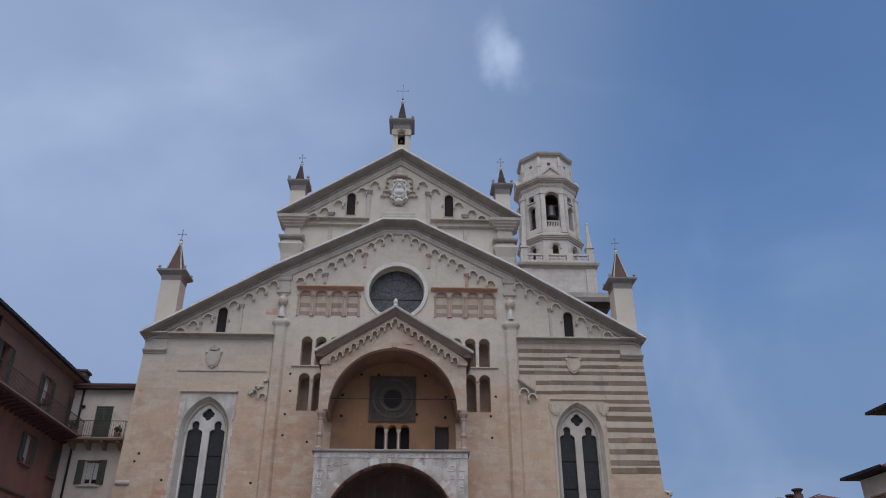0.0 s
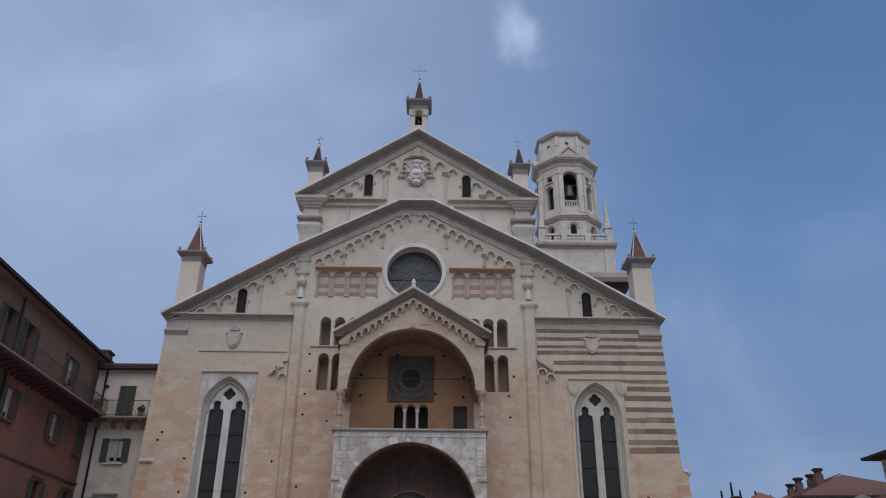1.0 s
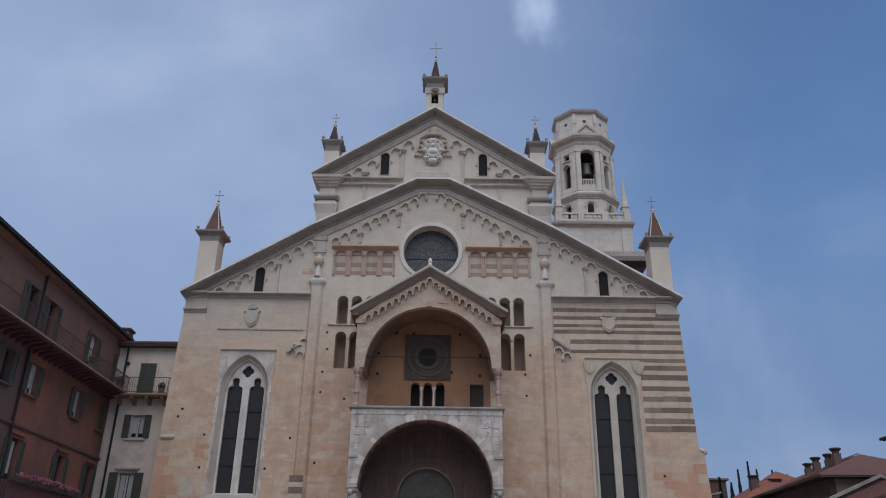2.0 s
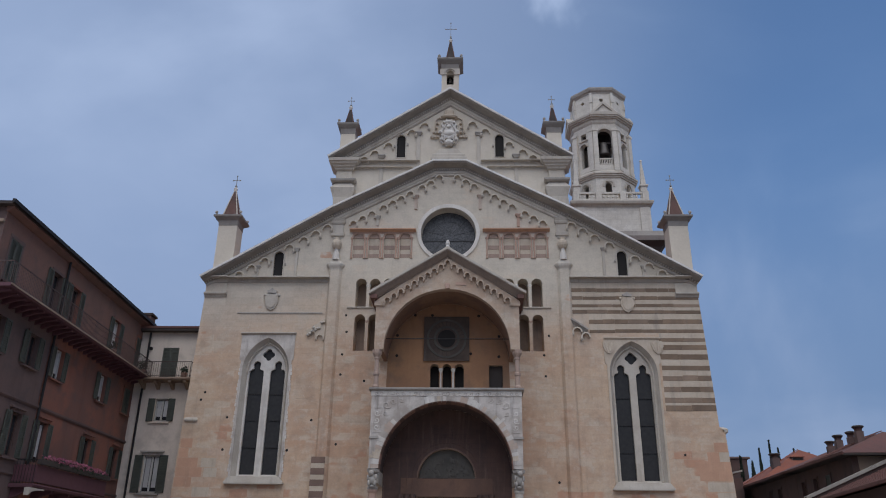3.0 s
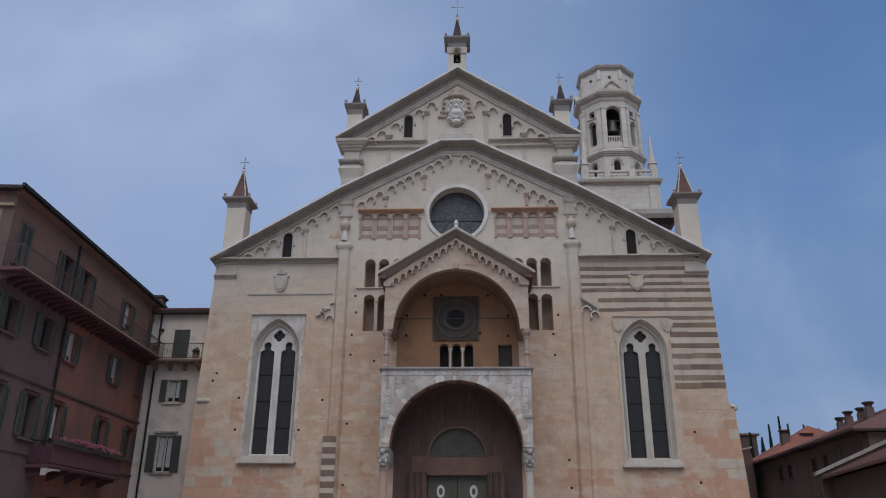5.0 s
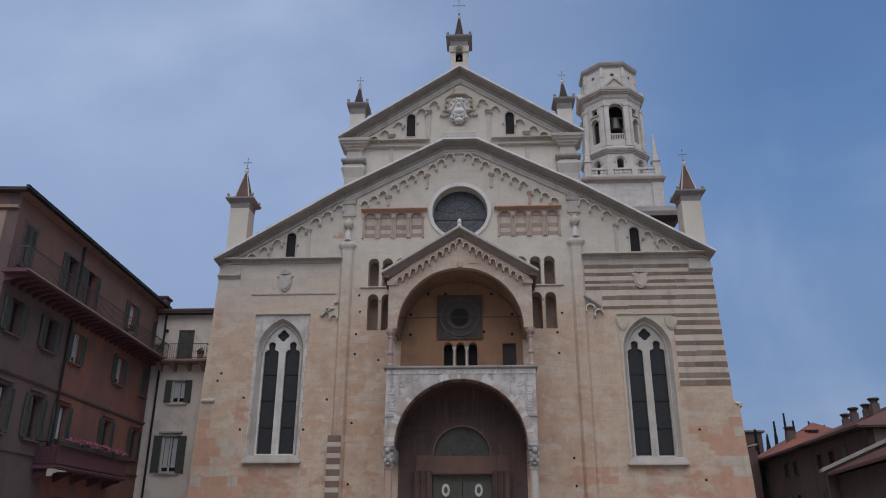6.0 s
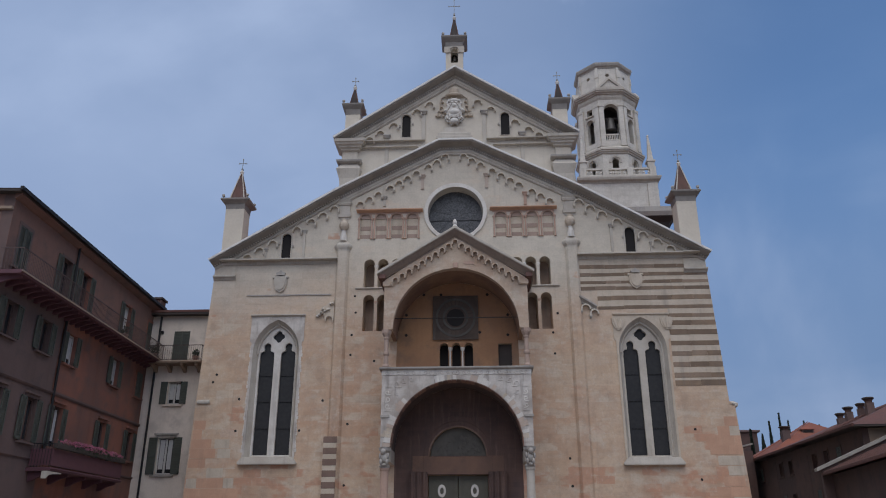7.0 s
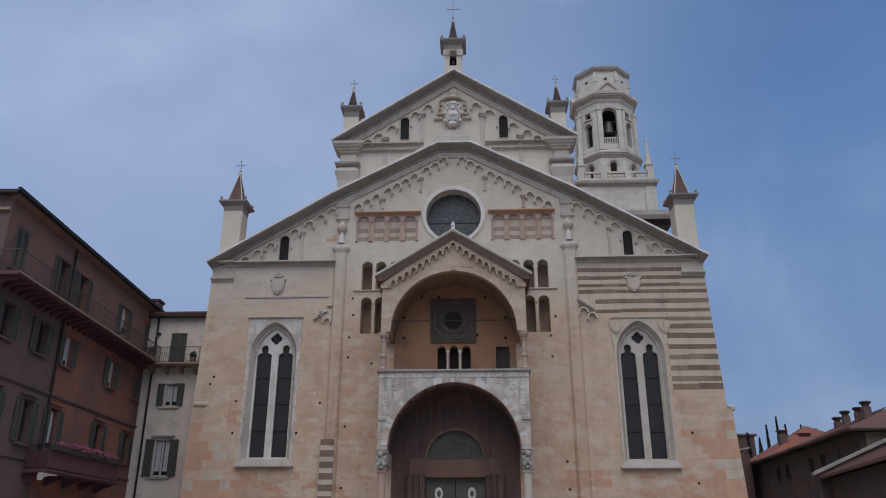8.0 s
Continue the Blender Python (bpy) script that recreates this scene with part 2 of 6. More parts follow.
M_IRON = plain("dark_iron", (0.03, 0.027, 0.027), 0.55, 0.6)
M_SHUT = plain("green_shutter_paint", (0.084, 0.09, 0.073), 0.7)
M_UPSTOREY = plaster("tan_brown_plaster", (0.205, 0.107, 0.08), (0.165, 0.094, 0.074), (0.135, 0.085, 0.071))
M_RAIL = plain("brown_iron_rail", (0.085, 0.052, 0.046), 0.7)
M_FRAMEW = plain("white_window_paint", (0.55, 0.53, 0.49), 0.5)
M_DOOR = plain("weathered_green_bronze", (0.088, 0.078, 0.055), 0.6, 0.1)
M_RELIEF = stone("dark_painted_panel", (0.06, 0.042, 0.034), (0.10, 0.07, 0.052), 0.4)
# near-black colour that stands in for shade inside openings
M_DARK = plain("unlit_interior", (0.018, 0.015, 0.014), 0.9)
M_GLASSY = Mat("leaded_glass", 0.5)
M_GLASSY.b.inputs["Specular IOR Level"].default_value = 0.25
M_GLASSY.bump(M_GLASSY.noise(6, 3), 0.01, 0.4)
M_GLASS = M_GLASSY.color(M_GLASSY.mix(M_GLASSY.noise(5, 3), (0.012, 0.012, 0.013), (0.04, 0.038, 0.037)))
M_GLASS2 = plain("window_glass", (0.03, 0.032, 0.035), 0.12)
M_CURTAIN = plain("white_curtain", (0.5, 0.49, 0.48), 0.9)
M_BRONZE = plain("bell_bronze", (0.11, 0.10, 0.09), 0.5, 0.5)
M_FLOWER = plain("pink_blossom", (0.42, 0.13, 0.19), 0.8)
M_LEAF = plain("dark_foliage", (0.035, 0.05, 0.028), 0.8)
M_CYPRESS = plain("cypress_foliage", (0.022, 0.034, 0.022), 0.85)
M_BARK = plain("bark", (0.09, 0.065, 0.045), 0.9)
M_GREYRED = plaster("grey_red_plaster", (0.14, 0.09, 0.078), (0.118, 0.077, 0.068), (0.098, 0.07, 0.065))
M_LINTEL = plaster("red_brown_lintel", (0.185, 0.105, 0.07), (0.14, 0.082, 0.06), (0.115, 0.07, 0.054))
# darker copy of the clay tiles: shade of averted slopes is in the colour
M_SHADETILE = tiles("shaded_clay_tiles", (0.135, 0.053, 0.041), (0.108, 0.048, 0.038), (0.085, 0.047, 0.039))
M_THINIRON = plain("pale_rusted_iron", (0.24, 0.235, 0.225), 0.6, 0.2)
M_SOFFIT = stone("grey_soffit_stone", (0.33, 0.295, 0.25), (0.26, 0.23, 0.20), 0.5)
M_PORCH = ashlar("porch_gable_stone", ((0.50, 0.395, 0.29), (0.42, 0.285, 0.195), (0.55, 0.46, 0.36)), (0.6, 0.3), joint=0.1)
M_SPIREDARK = stone("blackened_spire", (0.05, 0.036, 0.032), (0.035, 0.027, 0.025), 0.4)
# gallery back stone, darkened so the niche shade lies in its colour
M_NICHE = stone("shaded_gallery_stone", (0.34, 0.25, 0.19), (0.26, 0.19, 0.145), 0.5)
M_STRIPE = stone("faded_brown_stripe", (0.37, 0.27, 0.215), (0.31, 0.22, 0.175), 0.3, vary=0.35)
M_EAVESTONE = stone("brown_eave_stone", (0.30, 0.235, 0.185), (0.24, 0.185, 0.145), 0.4)
M_EAVEEND = stone("red_brown_eave_block", (0.17, 0.088, 0.068), (0.13, 0.07, 0.056), 0.4)
M_PALEPINK = stone("pale_pink_marble", (0.53, 0.425, 0.345), (0.45, 0.35, 0.28), 0.5, vary=0.25)
M_INTRADOS = stone("red_brown_arch_brick", (0.36, 0.20, 0.145), (0.28, 0.16, 0.12), 0.4, vary=0.4)
# round window glass, lightened so its colour holds the reflected sky
M_ROSEY = Mat("sky_toned_leaded_glass", 0.5)
M_ROSEY.bump(M_ROSEY.noise(9, 3), 0.01, 0.5)
M_ROSE = M_ROSEY.color(M_ROSEY.mix(M_ROSEY.ramp(M_ROSEY.noise(11, 4), 0.35, 0.7), (0.03, 0.03, 0.032), (0.085, 0.085, 0.088)))
# pinnacle cap stone, darkened to hold the shading under the flare
M_CAP = stone("shade_toned_cap", (0.25, 0.225, 0.20), (0.19, 0.17, 0.15), 0.5)
M_BALC = plain("maroon_balcony_paint", (0.108, 0.042, 0.052), 0.75)
M_ORANGE = stone("orange_stone_block", (0.55, 0.33, 0.215), (0.49, 0.285, 0.185), 0.25, vary=0.25)
M_LUNETTE = stone("dark_carved_stone", (0.105, 0.095, 0.08), (0.075, 0.068, 0.058), 0.4)
M_VWHITE = stone("streaked_marble", (0.56, 0.51, 0.455), (0.36, 0.31, 0.265), 0.75)


def shaded_weathered_portal():
    """Stone jambs darkened for the porch shade, with pale lime runs and thin courses."""
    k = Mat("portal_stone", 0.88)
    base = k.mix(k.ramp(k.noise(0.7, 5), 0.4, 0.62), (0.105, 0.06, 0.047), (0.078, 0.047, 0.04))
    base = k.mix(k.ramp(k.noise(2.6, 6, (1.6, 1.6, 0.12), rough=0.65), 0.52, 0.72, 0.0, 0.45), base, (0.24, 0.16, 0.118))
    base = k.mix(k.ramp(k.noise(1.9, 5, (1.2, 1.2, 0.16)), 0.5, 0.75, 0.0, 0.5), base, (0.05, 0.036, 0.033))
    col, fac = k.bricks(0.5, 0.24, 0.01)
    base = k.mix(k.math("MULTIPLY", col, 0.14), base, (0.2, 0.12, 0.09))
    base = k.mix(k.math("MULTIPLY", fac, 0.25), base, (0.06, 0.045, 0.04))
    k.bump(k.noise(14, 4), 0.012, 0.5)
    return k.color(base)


M_PORTAL = shaded_weathered_portal()
M_VAULT2 = plaster("brown_lintel", (0.20, 0.125, 0.09), (0.16, 0.10, 0.075), (0.13, 0.085, 0.068))
M_LEAD = stone("pale_roof_edge", (0.70, 0.67, 0.62), (0.60, 0.57, 0.52), 0.3)


def paving():
    k = Mat("piazza_paving", 0.8)
    k2 = k.n.new("ShaderNodeMapping")
    k.l.new(k.obj, k2.inputs["Vector"])
    col, fac = k.bricks(1.2, 0.6, 0.012, k2.outputs["Vector"])
    base = k.mix(k.noise(0.4, 5), (0.23, 0.20, 0.175), (0.17, 0.15, 0.135))
    base = k.mix(k.math("MULTIPLY", col, 0.25), base, (0.4, 0.3, 0.25))
    base = k.mix(fac, base, (0.1, 0.09, 0.08))
    k.bump(k.math("SUBTRACT", k.noise(12, 3), fac), 0.01)
    return k.color(base)


M_PAVE = paving()

# ---- mesh helpers ----


def mesh_of(bm, material, smooth=False):
    bmesh.ops.recalc_face_normals(bm, faces=bm.faces[:])
    me = bpy.data.meshes.new("mesh")
    bm.to_mesh(me)
    bm.free()
    me.materials.append(material)
    if smooth:
        for p in me.polygons:
            p.use_smooth = True
    return me


def part(name, bm, material, parent, label="", at=None, smooth=False):
    """Links a bmesh (or a mesh that is shared) as one object under a thing or a part."""
    me = bm if isinstance(bm, bpy.types.Mesh) else mesh_of(bm, material, smooth)
    ob = new(name, me)
    ob.parent = parent
    if at is not None:
        ob.matrix_basis = at
    if label:
        tagged(ob, label)
    return ob


def thing(name, label, category, group="", kind="", at=None):
    ob = new(name)
    ob.empty_display_size = 0.5
    if at is not None:
        ob.matrix_basis = at
    return tagged(ob, label, category, group, kind)


def box(bm, x0, x1, y0, y1, z0, z1, m=None):
    v = [bm.verts.new((x, y, z)) for x in (x0, x1) for y in (y0, y1) for z in (z0, z1)]
    if m is not None:
        for q in v:
            q.co = m @ q.co
    for f in ((0, 1, 3, 2), (4, 6, 7, 5), (0, 4, 5, 1), (2, 3, 7, 6), (0, 2, 6, 4), (1, 5, 7, 3)):
        bm.faces.new([v[i] for i in f])
    return bm


def boxes(*dims):
    bm = bmesh.new()
    for d in dims:
        box(bm, *d)
    return bm


def soft_box(x0, x1, y0, y1, z0, z1, r=0.03):
    bm = boxes((x0, x1, y0, y1, z0, z1))
    bmesh.ops.bevel(bm, geom=bm.edges[:], offset=r, segments=2, affect="EDGES", profile=0.6)
    return bm


def plate(outer, holes, y0, y1, bm=None):
    """An upright slab from y0 (front) to y1 with real openings; outlines are lists of (x, z)."""
    bm = bm or bmesh.new()
    front, back, edges = [], [], []
    for loop in (outer, *holes):
        a = [bm.verts.new((x, y0, z)) for x, z in loop]
        b = [bm.verts.new((x, y1, z)) for x, z in loop]
        front.append(a)
        back.append(b)
        edges += [bm.edges.new((a[i], a[i - 1])) for i in range(len(a))]
    made = bmesh.ops.triangle_fill(bm, use_beauty=True, use_dissolve=False, edges=edges, normal=(0, -1, 0))
    pair = {p: q for a, b in zip(front, back) for p, q in zip(a, b)}
    for f in [g for g in made["geom"] if isinstance(g, bmesh.types.BMFace)]:
        bm.faces.new([pair[v] for v in reversed(f.verts)])
    for a, b in zip(front, back):
        for i in range(len(a)):
            bm.faces.new((a[i], a[i - 1], b[i - 1], b[i]))
    return bm


def arc(cx, cz, r, a0, a1, n):
    return [(cx + r * math.cos(radians(a0 + (a1 - a0) * i / n)), cz + r * math.sin(radians(a0 + (a1 - a0) * i / n))) for i in range(n + 1)]


def round_arch(cx, w, z0, zs, n=12):
    """Opening of width w from z0, springing at zs, with a semicircular head."""
    return [(cx - w / 2, z0), (cx + w / 2, z0)] + arc(cx, zs, w / 2, 0, 180, n)


def pointed_arch(cx, w, z0, zs, top, n=10):
    h, a = top - zs, w / 2
    r = (a * a + h * h) / (2 * a)
    out = [(cx - a, z0), (cx + a, z0)]
    t = math.degrees(math.asin(h / r))
    out += arc(cx + a - r, zs, r, 0, t, n)
    out += arc(cx - a + r, zs, r, 180 - t, 180, n)[1:]
    return out


def trefoil_arch(cx, w, z0, zs, top):
    """A light with a cusped head."""
    a = w / 2
    out = [(cx - a, z0), (cx + a, z0), (cx + a, zs)]
    right = arc(cx + a * 0.52, zs + 0.10, a * 0.48, -20, 95, 5) + [(cx + a * 0.42, zs + 0.36)]
    head = arc(cx, top - a * 0.55, a * 0.5, 10, 80, 4)
    side = right + head
    return out + side + [(cx, top)] + [(2 * cx - x, z) for x, z in reversed(side)] + [(cx - a, zs)]


def ring(cx, cz, r, n=40):
    return arc(cx, cz, r, 0, 360 * (n - 1) / n, n - 1)


def quatrefoil(cx, cz, r):
    out = []
    for q in range(4):
        a = 90 * q
        ox, oz = cx + r * 0.5 * math.cos(radians(a)), cz + r * 0.5 * math.sin(radians(a))
        out += arc(ox, oz, r * 0.5, a - 80, a + 80, 6)
    return out


def sweep(path, profile, bm=None, closed=False):
    """A moulding along (x, z) points; the profile is a loop of (y, h), h upward across the line."""
    bm = bm or bmesh.new()
    n, rows = len(path), []
    for i, (x, z) in enumerate(path):
        ds = []
        if i > 0 or closed:
            ds.append(Vector((x - path[i - 1][0], z - path[i - 1][1])).normalized())
        if i < n - 1 or closed:
            q = path[(i + 1) % n]
            ds.append(Vector((q[0] - x, q[1] - z)).normalized())
        d = (ds[0] + ds[-1]).normalized()
        k = 1 / max(0.3, d.dot(ds[0]))
        rows.append([bm.verts.new((x - d.y * h * k, y, z + d.x * h * k)) for y, h in profile])
    m = len(profile)
    for i in range(n if closed else n - 1):
        a, b = rows[i], rows[(i + 1) % n]
        for j in range(m):
            bm.faces.new((a[j], a[(j + 1) % m], b[(j + 1) % m], b[j]))
    if not closed:
        bm.faces.new(rows[0])
        bm.faces.new(list(reversed(rows[-1])))
    return bm


def stack(levels, sides=4, turn=45, bm=None, cx=0.0, cy=0.0, squash=1.0):
    """A turned or square body: levels of (z, half width); the half width is to the flat side."""
    bm = bm or bmesh.new()
    k, rows = 1 / math.cos(math.pi / sides), []
    for z, r in levels:
        rows.append([bm.verts.new((cx + r * k * math.cos(radians(turn + 360 * i / sides)), cy + squash * r * k * math.sin(radians(turn + 360 * i / sides)), z)) for i in range(sides)])
    for a, b in zip(rows, rows[1:]):
        for i in range(sides):
            bm.faces.new((a[i], a[(i + 1) % sides], b[(i + 1) % sides], b[i]))
    bm.faces.new(list(reversed(rows[0])))
    bm.faces.new(rows[-1])
    return bm


def slope(p, q, y0, y1, thick, bm=None):
    """A roof slab between (x, z) points p and q from y0 to y1; its top passes through p and q."""
    bm = bm or bmesh.new()
    v = [bm.verts.new((x, y, z - d)) for x, z in (p, q) for y in (y0, y1) for d in (0, thick)]
    for f in ((0, 1, 3, 2), (4, 6, 7, 5), (0, 4, 5, 1), (2, 3, 7, 6), (0, 2, 6, 4), (1, 5, 7, 3)):
        bm.faces.new([v[i] for i in f])
    return bm


def shift(x, y, z):
    return Matrix.Translation((x, y, z))


# ---- ground ----
g = bmesh.new()
gv = [g.verts.new((x, y, 0)) for x, y in ((-1500, -1500), (1500, -1500), (1500, 1500), (-1500, 1500))]
g.faces.new(gv)
ground = tagged(new("ground", mesh_of(g, M_PAVE)), "grey and pink stone paving of the square", "ground", kind="structure")

# ---- cathedral ----
church = thing("cathedral", "pale pink and grey stone cathedral front with stepped gables", "church")

LOW = [(-14.3, 16.62), (-7.1, 20.95), (-1.0, 24.12), (1.0, 24.12), (7.1, 20.95), (14.3, 16.62)]
TOP = [(-7.48, 24.6), (0.0, 29.47), (7.48, 24.6)]


def height_on(line, x):
    for (x0, z0), (x1, z1) in zip(line, line[1:]):
        if x0 <= x <= x1:
            return z0 + (z1 - z0) * (x - x0) / (x1 - x0)


WIN_X, WIN_W = 10.15, 2.62
openings = []
for s, dz in ((-1, 0.0), (1, -0.14)):
    openings.append(pointed_arch(s * WIN_X, WIN_W, 5.6 + dz, 11.35 + dz, 13.22 + dz))
    openings.append(round_arch(s * 10.03, 0.56, 16.88, 18.22))
    for i in range(3):
        openings.append(round_arch(s * (5.06 - 0.8 * i), 0.62, 15.05, 16.47))
    for i in range(3):
        openings.append(round_arch(s * (5.04 - 0.8 * i), 0.62, 12.48, 14.3))
    for i in range(4):
        openings.append(round_arch(s * (5.38 - 0.925 * i), 0.62, 18.06, 19.36))
openings.append(ring(-0.05, 19.66, 1.66, 48))
for i in range(3):
    openings.append(round_arch(-0.06 + 0.68 * (i - 1), 0.5, 10.3, 11.5))
openings.append([(2.25, 10.0), (3.02, 10.0), (3.02, 11.68), (2.25, 11.68)])
openings.append([(-1.6, 0.35), (1.55, 0.35), (1.55, 4.7), (-1.6, 4.7)])
openings.append([(-1.5, 5.66), (1.48, 5.66)] + arc(-0.01, 5.66, 1.49, 0, 180, 24)[1:-1])
outline = [(-14.6, 0), (15.0, 0), (14.86, 4.4), (14.68, 8.2), (14.42, 8.4), (14.12, 16.45), (7.1, 20.7), (1.0, 23.85), (-1.0, 23.85), (-7.1, 20.7), (-14.12, 16.45), (-14.4, 8.2)]
part("facade_wall", plate(outline, openings, 0.0, 0.95), M_WALL, church)

gable_open = [round_arch(s * 3.08, 0.54, 24.9, 26.25) for s in (-1, 1)]
part("gable_wall", plate([(-7.05, 20.6), (-2.6, 20.6), (-2.6, 21.9), (2.6, 21.9), (2.6, 20.6), (7.05, 20.6), (7.05, 24.5), (0, 29.1), (-7.05, 24.5)], gable_open, 0.22, 0.93), M_UPPER, church)
# the body behind the front
for d in ((-6.9, -6.2, 0.93, 46, 0, 24.2), (6.2, 6.9, 0.93, 46, 0, 24.2), (-6.2, 6.2, 45.3, 46, 0, 24.2)):
    part("nave_wall", boxes(d), M_UPPER, church)
for d in ((-14.1, -13.4, 0.95, 25, 0, 16.3), (13.4, 14.1, 0.95, 25, 0, 16.3), (-13.4, -6.9, 24.3, 25, 0, 20.3), (6.9, 13.4, 24.3, 25, 0, 20.3)):
    part("aisle_wall", boxes(d), M_UPPER, church)
for s in (-1, 1):
    part("nave_roof", slope((0, 29.3), (s * 7.0, 24.73), 0.25, 46, 0.25), M_ROOF, church)
    part("aisle_roof", slope((s * 6.9, 20.9), (s * 14.0, 16.62), 0.3, 25.2, 0.25), M_ROOF, church)
part("nave_floor", boxes((-13.4, 13.4, 0.95, 45, 0.004, 0.3)), M_PAVE, church)

# raking cornices: roof edge, deep soffit and a moulded band below
RAKE = [(-0.70, 0.0), (-0.70, -0.05), (-0.66, -0.08), (-0.22, -0.19), (-0.22, -0.25), (-0.16, -0.30), (-0.16, -0.40), (0.15, -0.40), (0.15, 0.0)]
BANDP = [(-0.15, -0.40), (-0.15, -0.52), (-0.11, -0.56), (-0.11, -0.64), (-0.05, -0.70), (0.1, -0.70), (0.1, -0.40)]
RAKE_AISLE = [(y, max(h, -0.25) if h > -0.2 else max(h * 0.8, -0.25)) for y, h in RAKE]
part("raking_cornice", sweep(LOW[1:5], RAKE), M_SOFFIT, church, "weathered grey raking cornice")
part("raking_band", sweep(LOW[1:5], BANDP), M_PALE, church)
for ends in (LOW[:2], LOW[4:]):
    part("raking_cornice", sweep(ends, RAKE_AISLE), M_SOFFIT, church, "weathered grey raking cornice")
    part("raking_band", sweep(ends, [(-0.12, -0.25), (-0.12, -0.36), (-0.07, -0.42), (0.1, -0.42), (0.1, -0.25)]), M_PALE, church)
RAKE_T = [(y + 0.22, h) for y, h in RAKE]
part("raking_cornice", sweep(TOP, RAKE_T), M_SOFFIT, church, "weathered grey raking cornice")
part("raking_band", sweep(TOP, [(y + 0.22, h) for y, h in BANDP]), M_PALE, church)
# roof edge slate lip, slightly proud of the stone
part("roof_edge", sweep([(x, z) for x, z in LOW], [(-0.77, 0.004), (-0.77, 0.115), (0.4, 0.13), (0.4, 0.004)]), M_LEAD, church)
part("roof_edge", sweep(TOP, [(-0.55, 0.004), (-0.55, 0.115), (0.6, 0.13), (0.6, 0.004)]), M_LEAD, church)
# toothed course under the soffit
teeth = bmesh.new()
for line, y0, drop in ((LOW[:2], -0.25, 0.19), (LOW[1:5], -0.21, 0.25), (LOW[4:], -0.25, 0.19), (TOP, 0.01, 0.25)):
    for (x0, z0), (x1, z1) in zip(line, line[1:]):
        d = Vector((x1 - x0, 0, z1 - z0))
        rot = Matrix.Rotation(-math.atan2(d.z, d.x), 4, "Y")
        for i in range(int(d.length / 0.15)):
            m = shift(x0, 0, z0) @ rot @ shift(0.06 + 0.15 * i, 0, 0)
            box(teeth, 0, 0.075, y0, y0 + 0.09, -drop - 0.07, -drop, m)
tagged(part("toothed_course", teeth, M_PALE, church), kind="stuff")

# hanging arches under the rakes
corb = stack([(-0.10, 0.03), (-0.06, 0.05), (-0.02, 0.07), (0.05, 0.07)], 4, 45)
CORBEL = mesh_of(corb, M_PALE)


@functools.lru_cache(maxsize=None)
def hood_mesh(r, inner):
    """A hanging arch of outer radius r; its foot towards the nave (inner = -1 or 1) is the longer one."""
    k = r - 0.075
    legs = {inner: -0.13, -inner: -0.04}
    return mesh_of(plate(arc(0, 0, r, 0, 180, 12) + [(-r, legs[-1]), (-k, legs[-1])] + arc(0, 0, k, 180, 0, 10) + [(k, legs[1]), (r, legs[1])], [], -0.20, 0.03), M_UPPER)


def hanging(x, ztop, y=0.0, r=0.26):
    inner = -1 if x > 0 else 1
    part("blind_arch", hood_mesh(r, inner), None, church, at=shift(x, y, ztop - r))
    part("corbel", CORBEL, None, church, at=shift(x + inner * (r - 0.045), y - 0.12, ztop - r - 0.15))


def strip(x, z0, z1, y=0.0, w=0.17, material=None, cap=True):
    """A flat colonnette with a small capital."""
    part("colonnette", boxes((x - w / 2, x + w / 2, y - 0.07, y + 0.02, z0, z1 - 0.2)), material or M_PALE, church)
    if cap:
        part("capital", stack([(z1 - 0.2, w * 0.6), (z1 - 0.12, w * 0.75), (z1 - 0.05, w * 1.0), (z1, w * 1.0)], 4, 45, cx=x, cy=y), material or M_GREY, church)


NAVE_ARCHES = (-5.72, -5.18, -4.65, -3.95, -3.42, -2.91, -2.37, -1.66, -1.14, 0.98, 1.49, 2.19, 2.71, 3.24, 3.75, 4.5, 5.0, 5.53)
for x in NAVE_ARCHES:
    hanging(x, height_on(LOW, x) - 0.84 - abs(x) * (0.066 if x < 0 else 0.088))
for x in (-0.63, 0.47):
    hanging(x, 23.5)
for x in (-12.25, -11.56, -10.81, -9.43, -8.61, -7.93, -7.27):
    hanging(x, height_on(LOW, x) - 0.65, r=0.3)
for x in (7.21, 7.85, 8.52, 9.34, 10.76, 11.52, 12.23):
    hanging(x, height_on(LOW, x) - 0.58, r=0.3)
for x in (-5.34, -4.69, -3.85, -2.41, -1.62):
    hanging(x, height_on(TOP, x) - 1.05, 0.22, 0.31)
for x in (1.39, 2.21, 3.68, 4.51, 5.13):
    hanging(x, height_on(TOP, x) - 1.14, 0.22, 0.31)
strip(-4.29, 20.12, 20.76)
strip(4.10, 20.06, 20.86, material=M_PINK)
for x in (-2.02, 1.84):
    strip(x, 21.2, 22.14, w=0.18, material=M_PALEPINK)
for s in (-1, 1):
    strip(s * 8.98, 16.9, 18.68, w=0.15)
    strip(s * 11.2, 16.9, 17.55, w=0.13)
for x, z0, z1 in ((-4.27, 21.9, 25.02), (4.09, 21.9, 25.02), (-2.0, 23.2, 26.66), (1.78, 23.2, 26.6)):
    strip(x, z0, z1, 0.22, 0.24)

# string courses
STR = [(-0.34, 0.0), (-0.40, -0.03), (-0.40, -0.10), (-0.07, -0.12), (-0.07, -0.20), (-0.05, -0.31), (0.02, -0.31), (0.02, 0.0)]
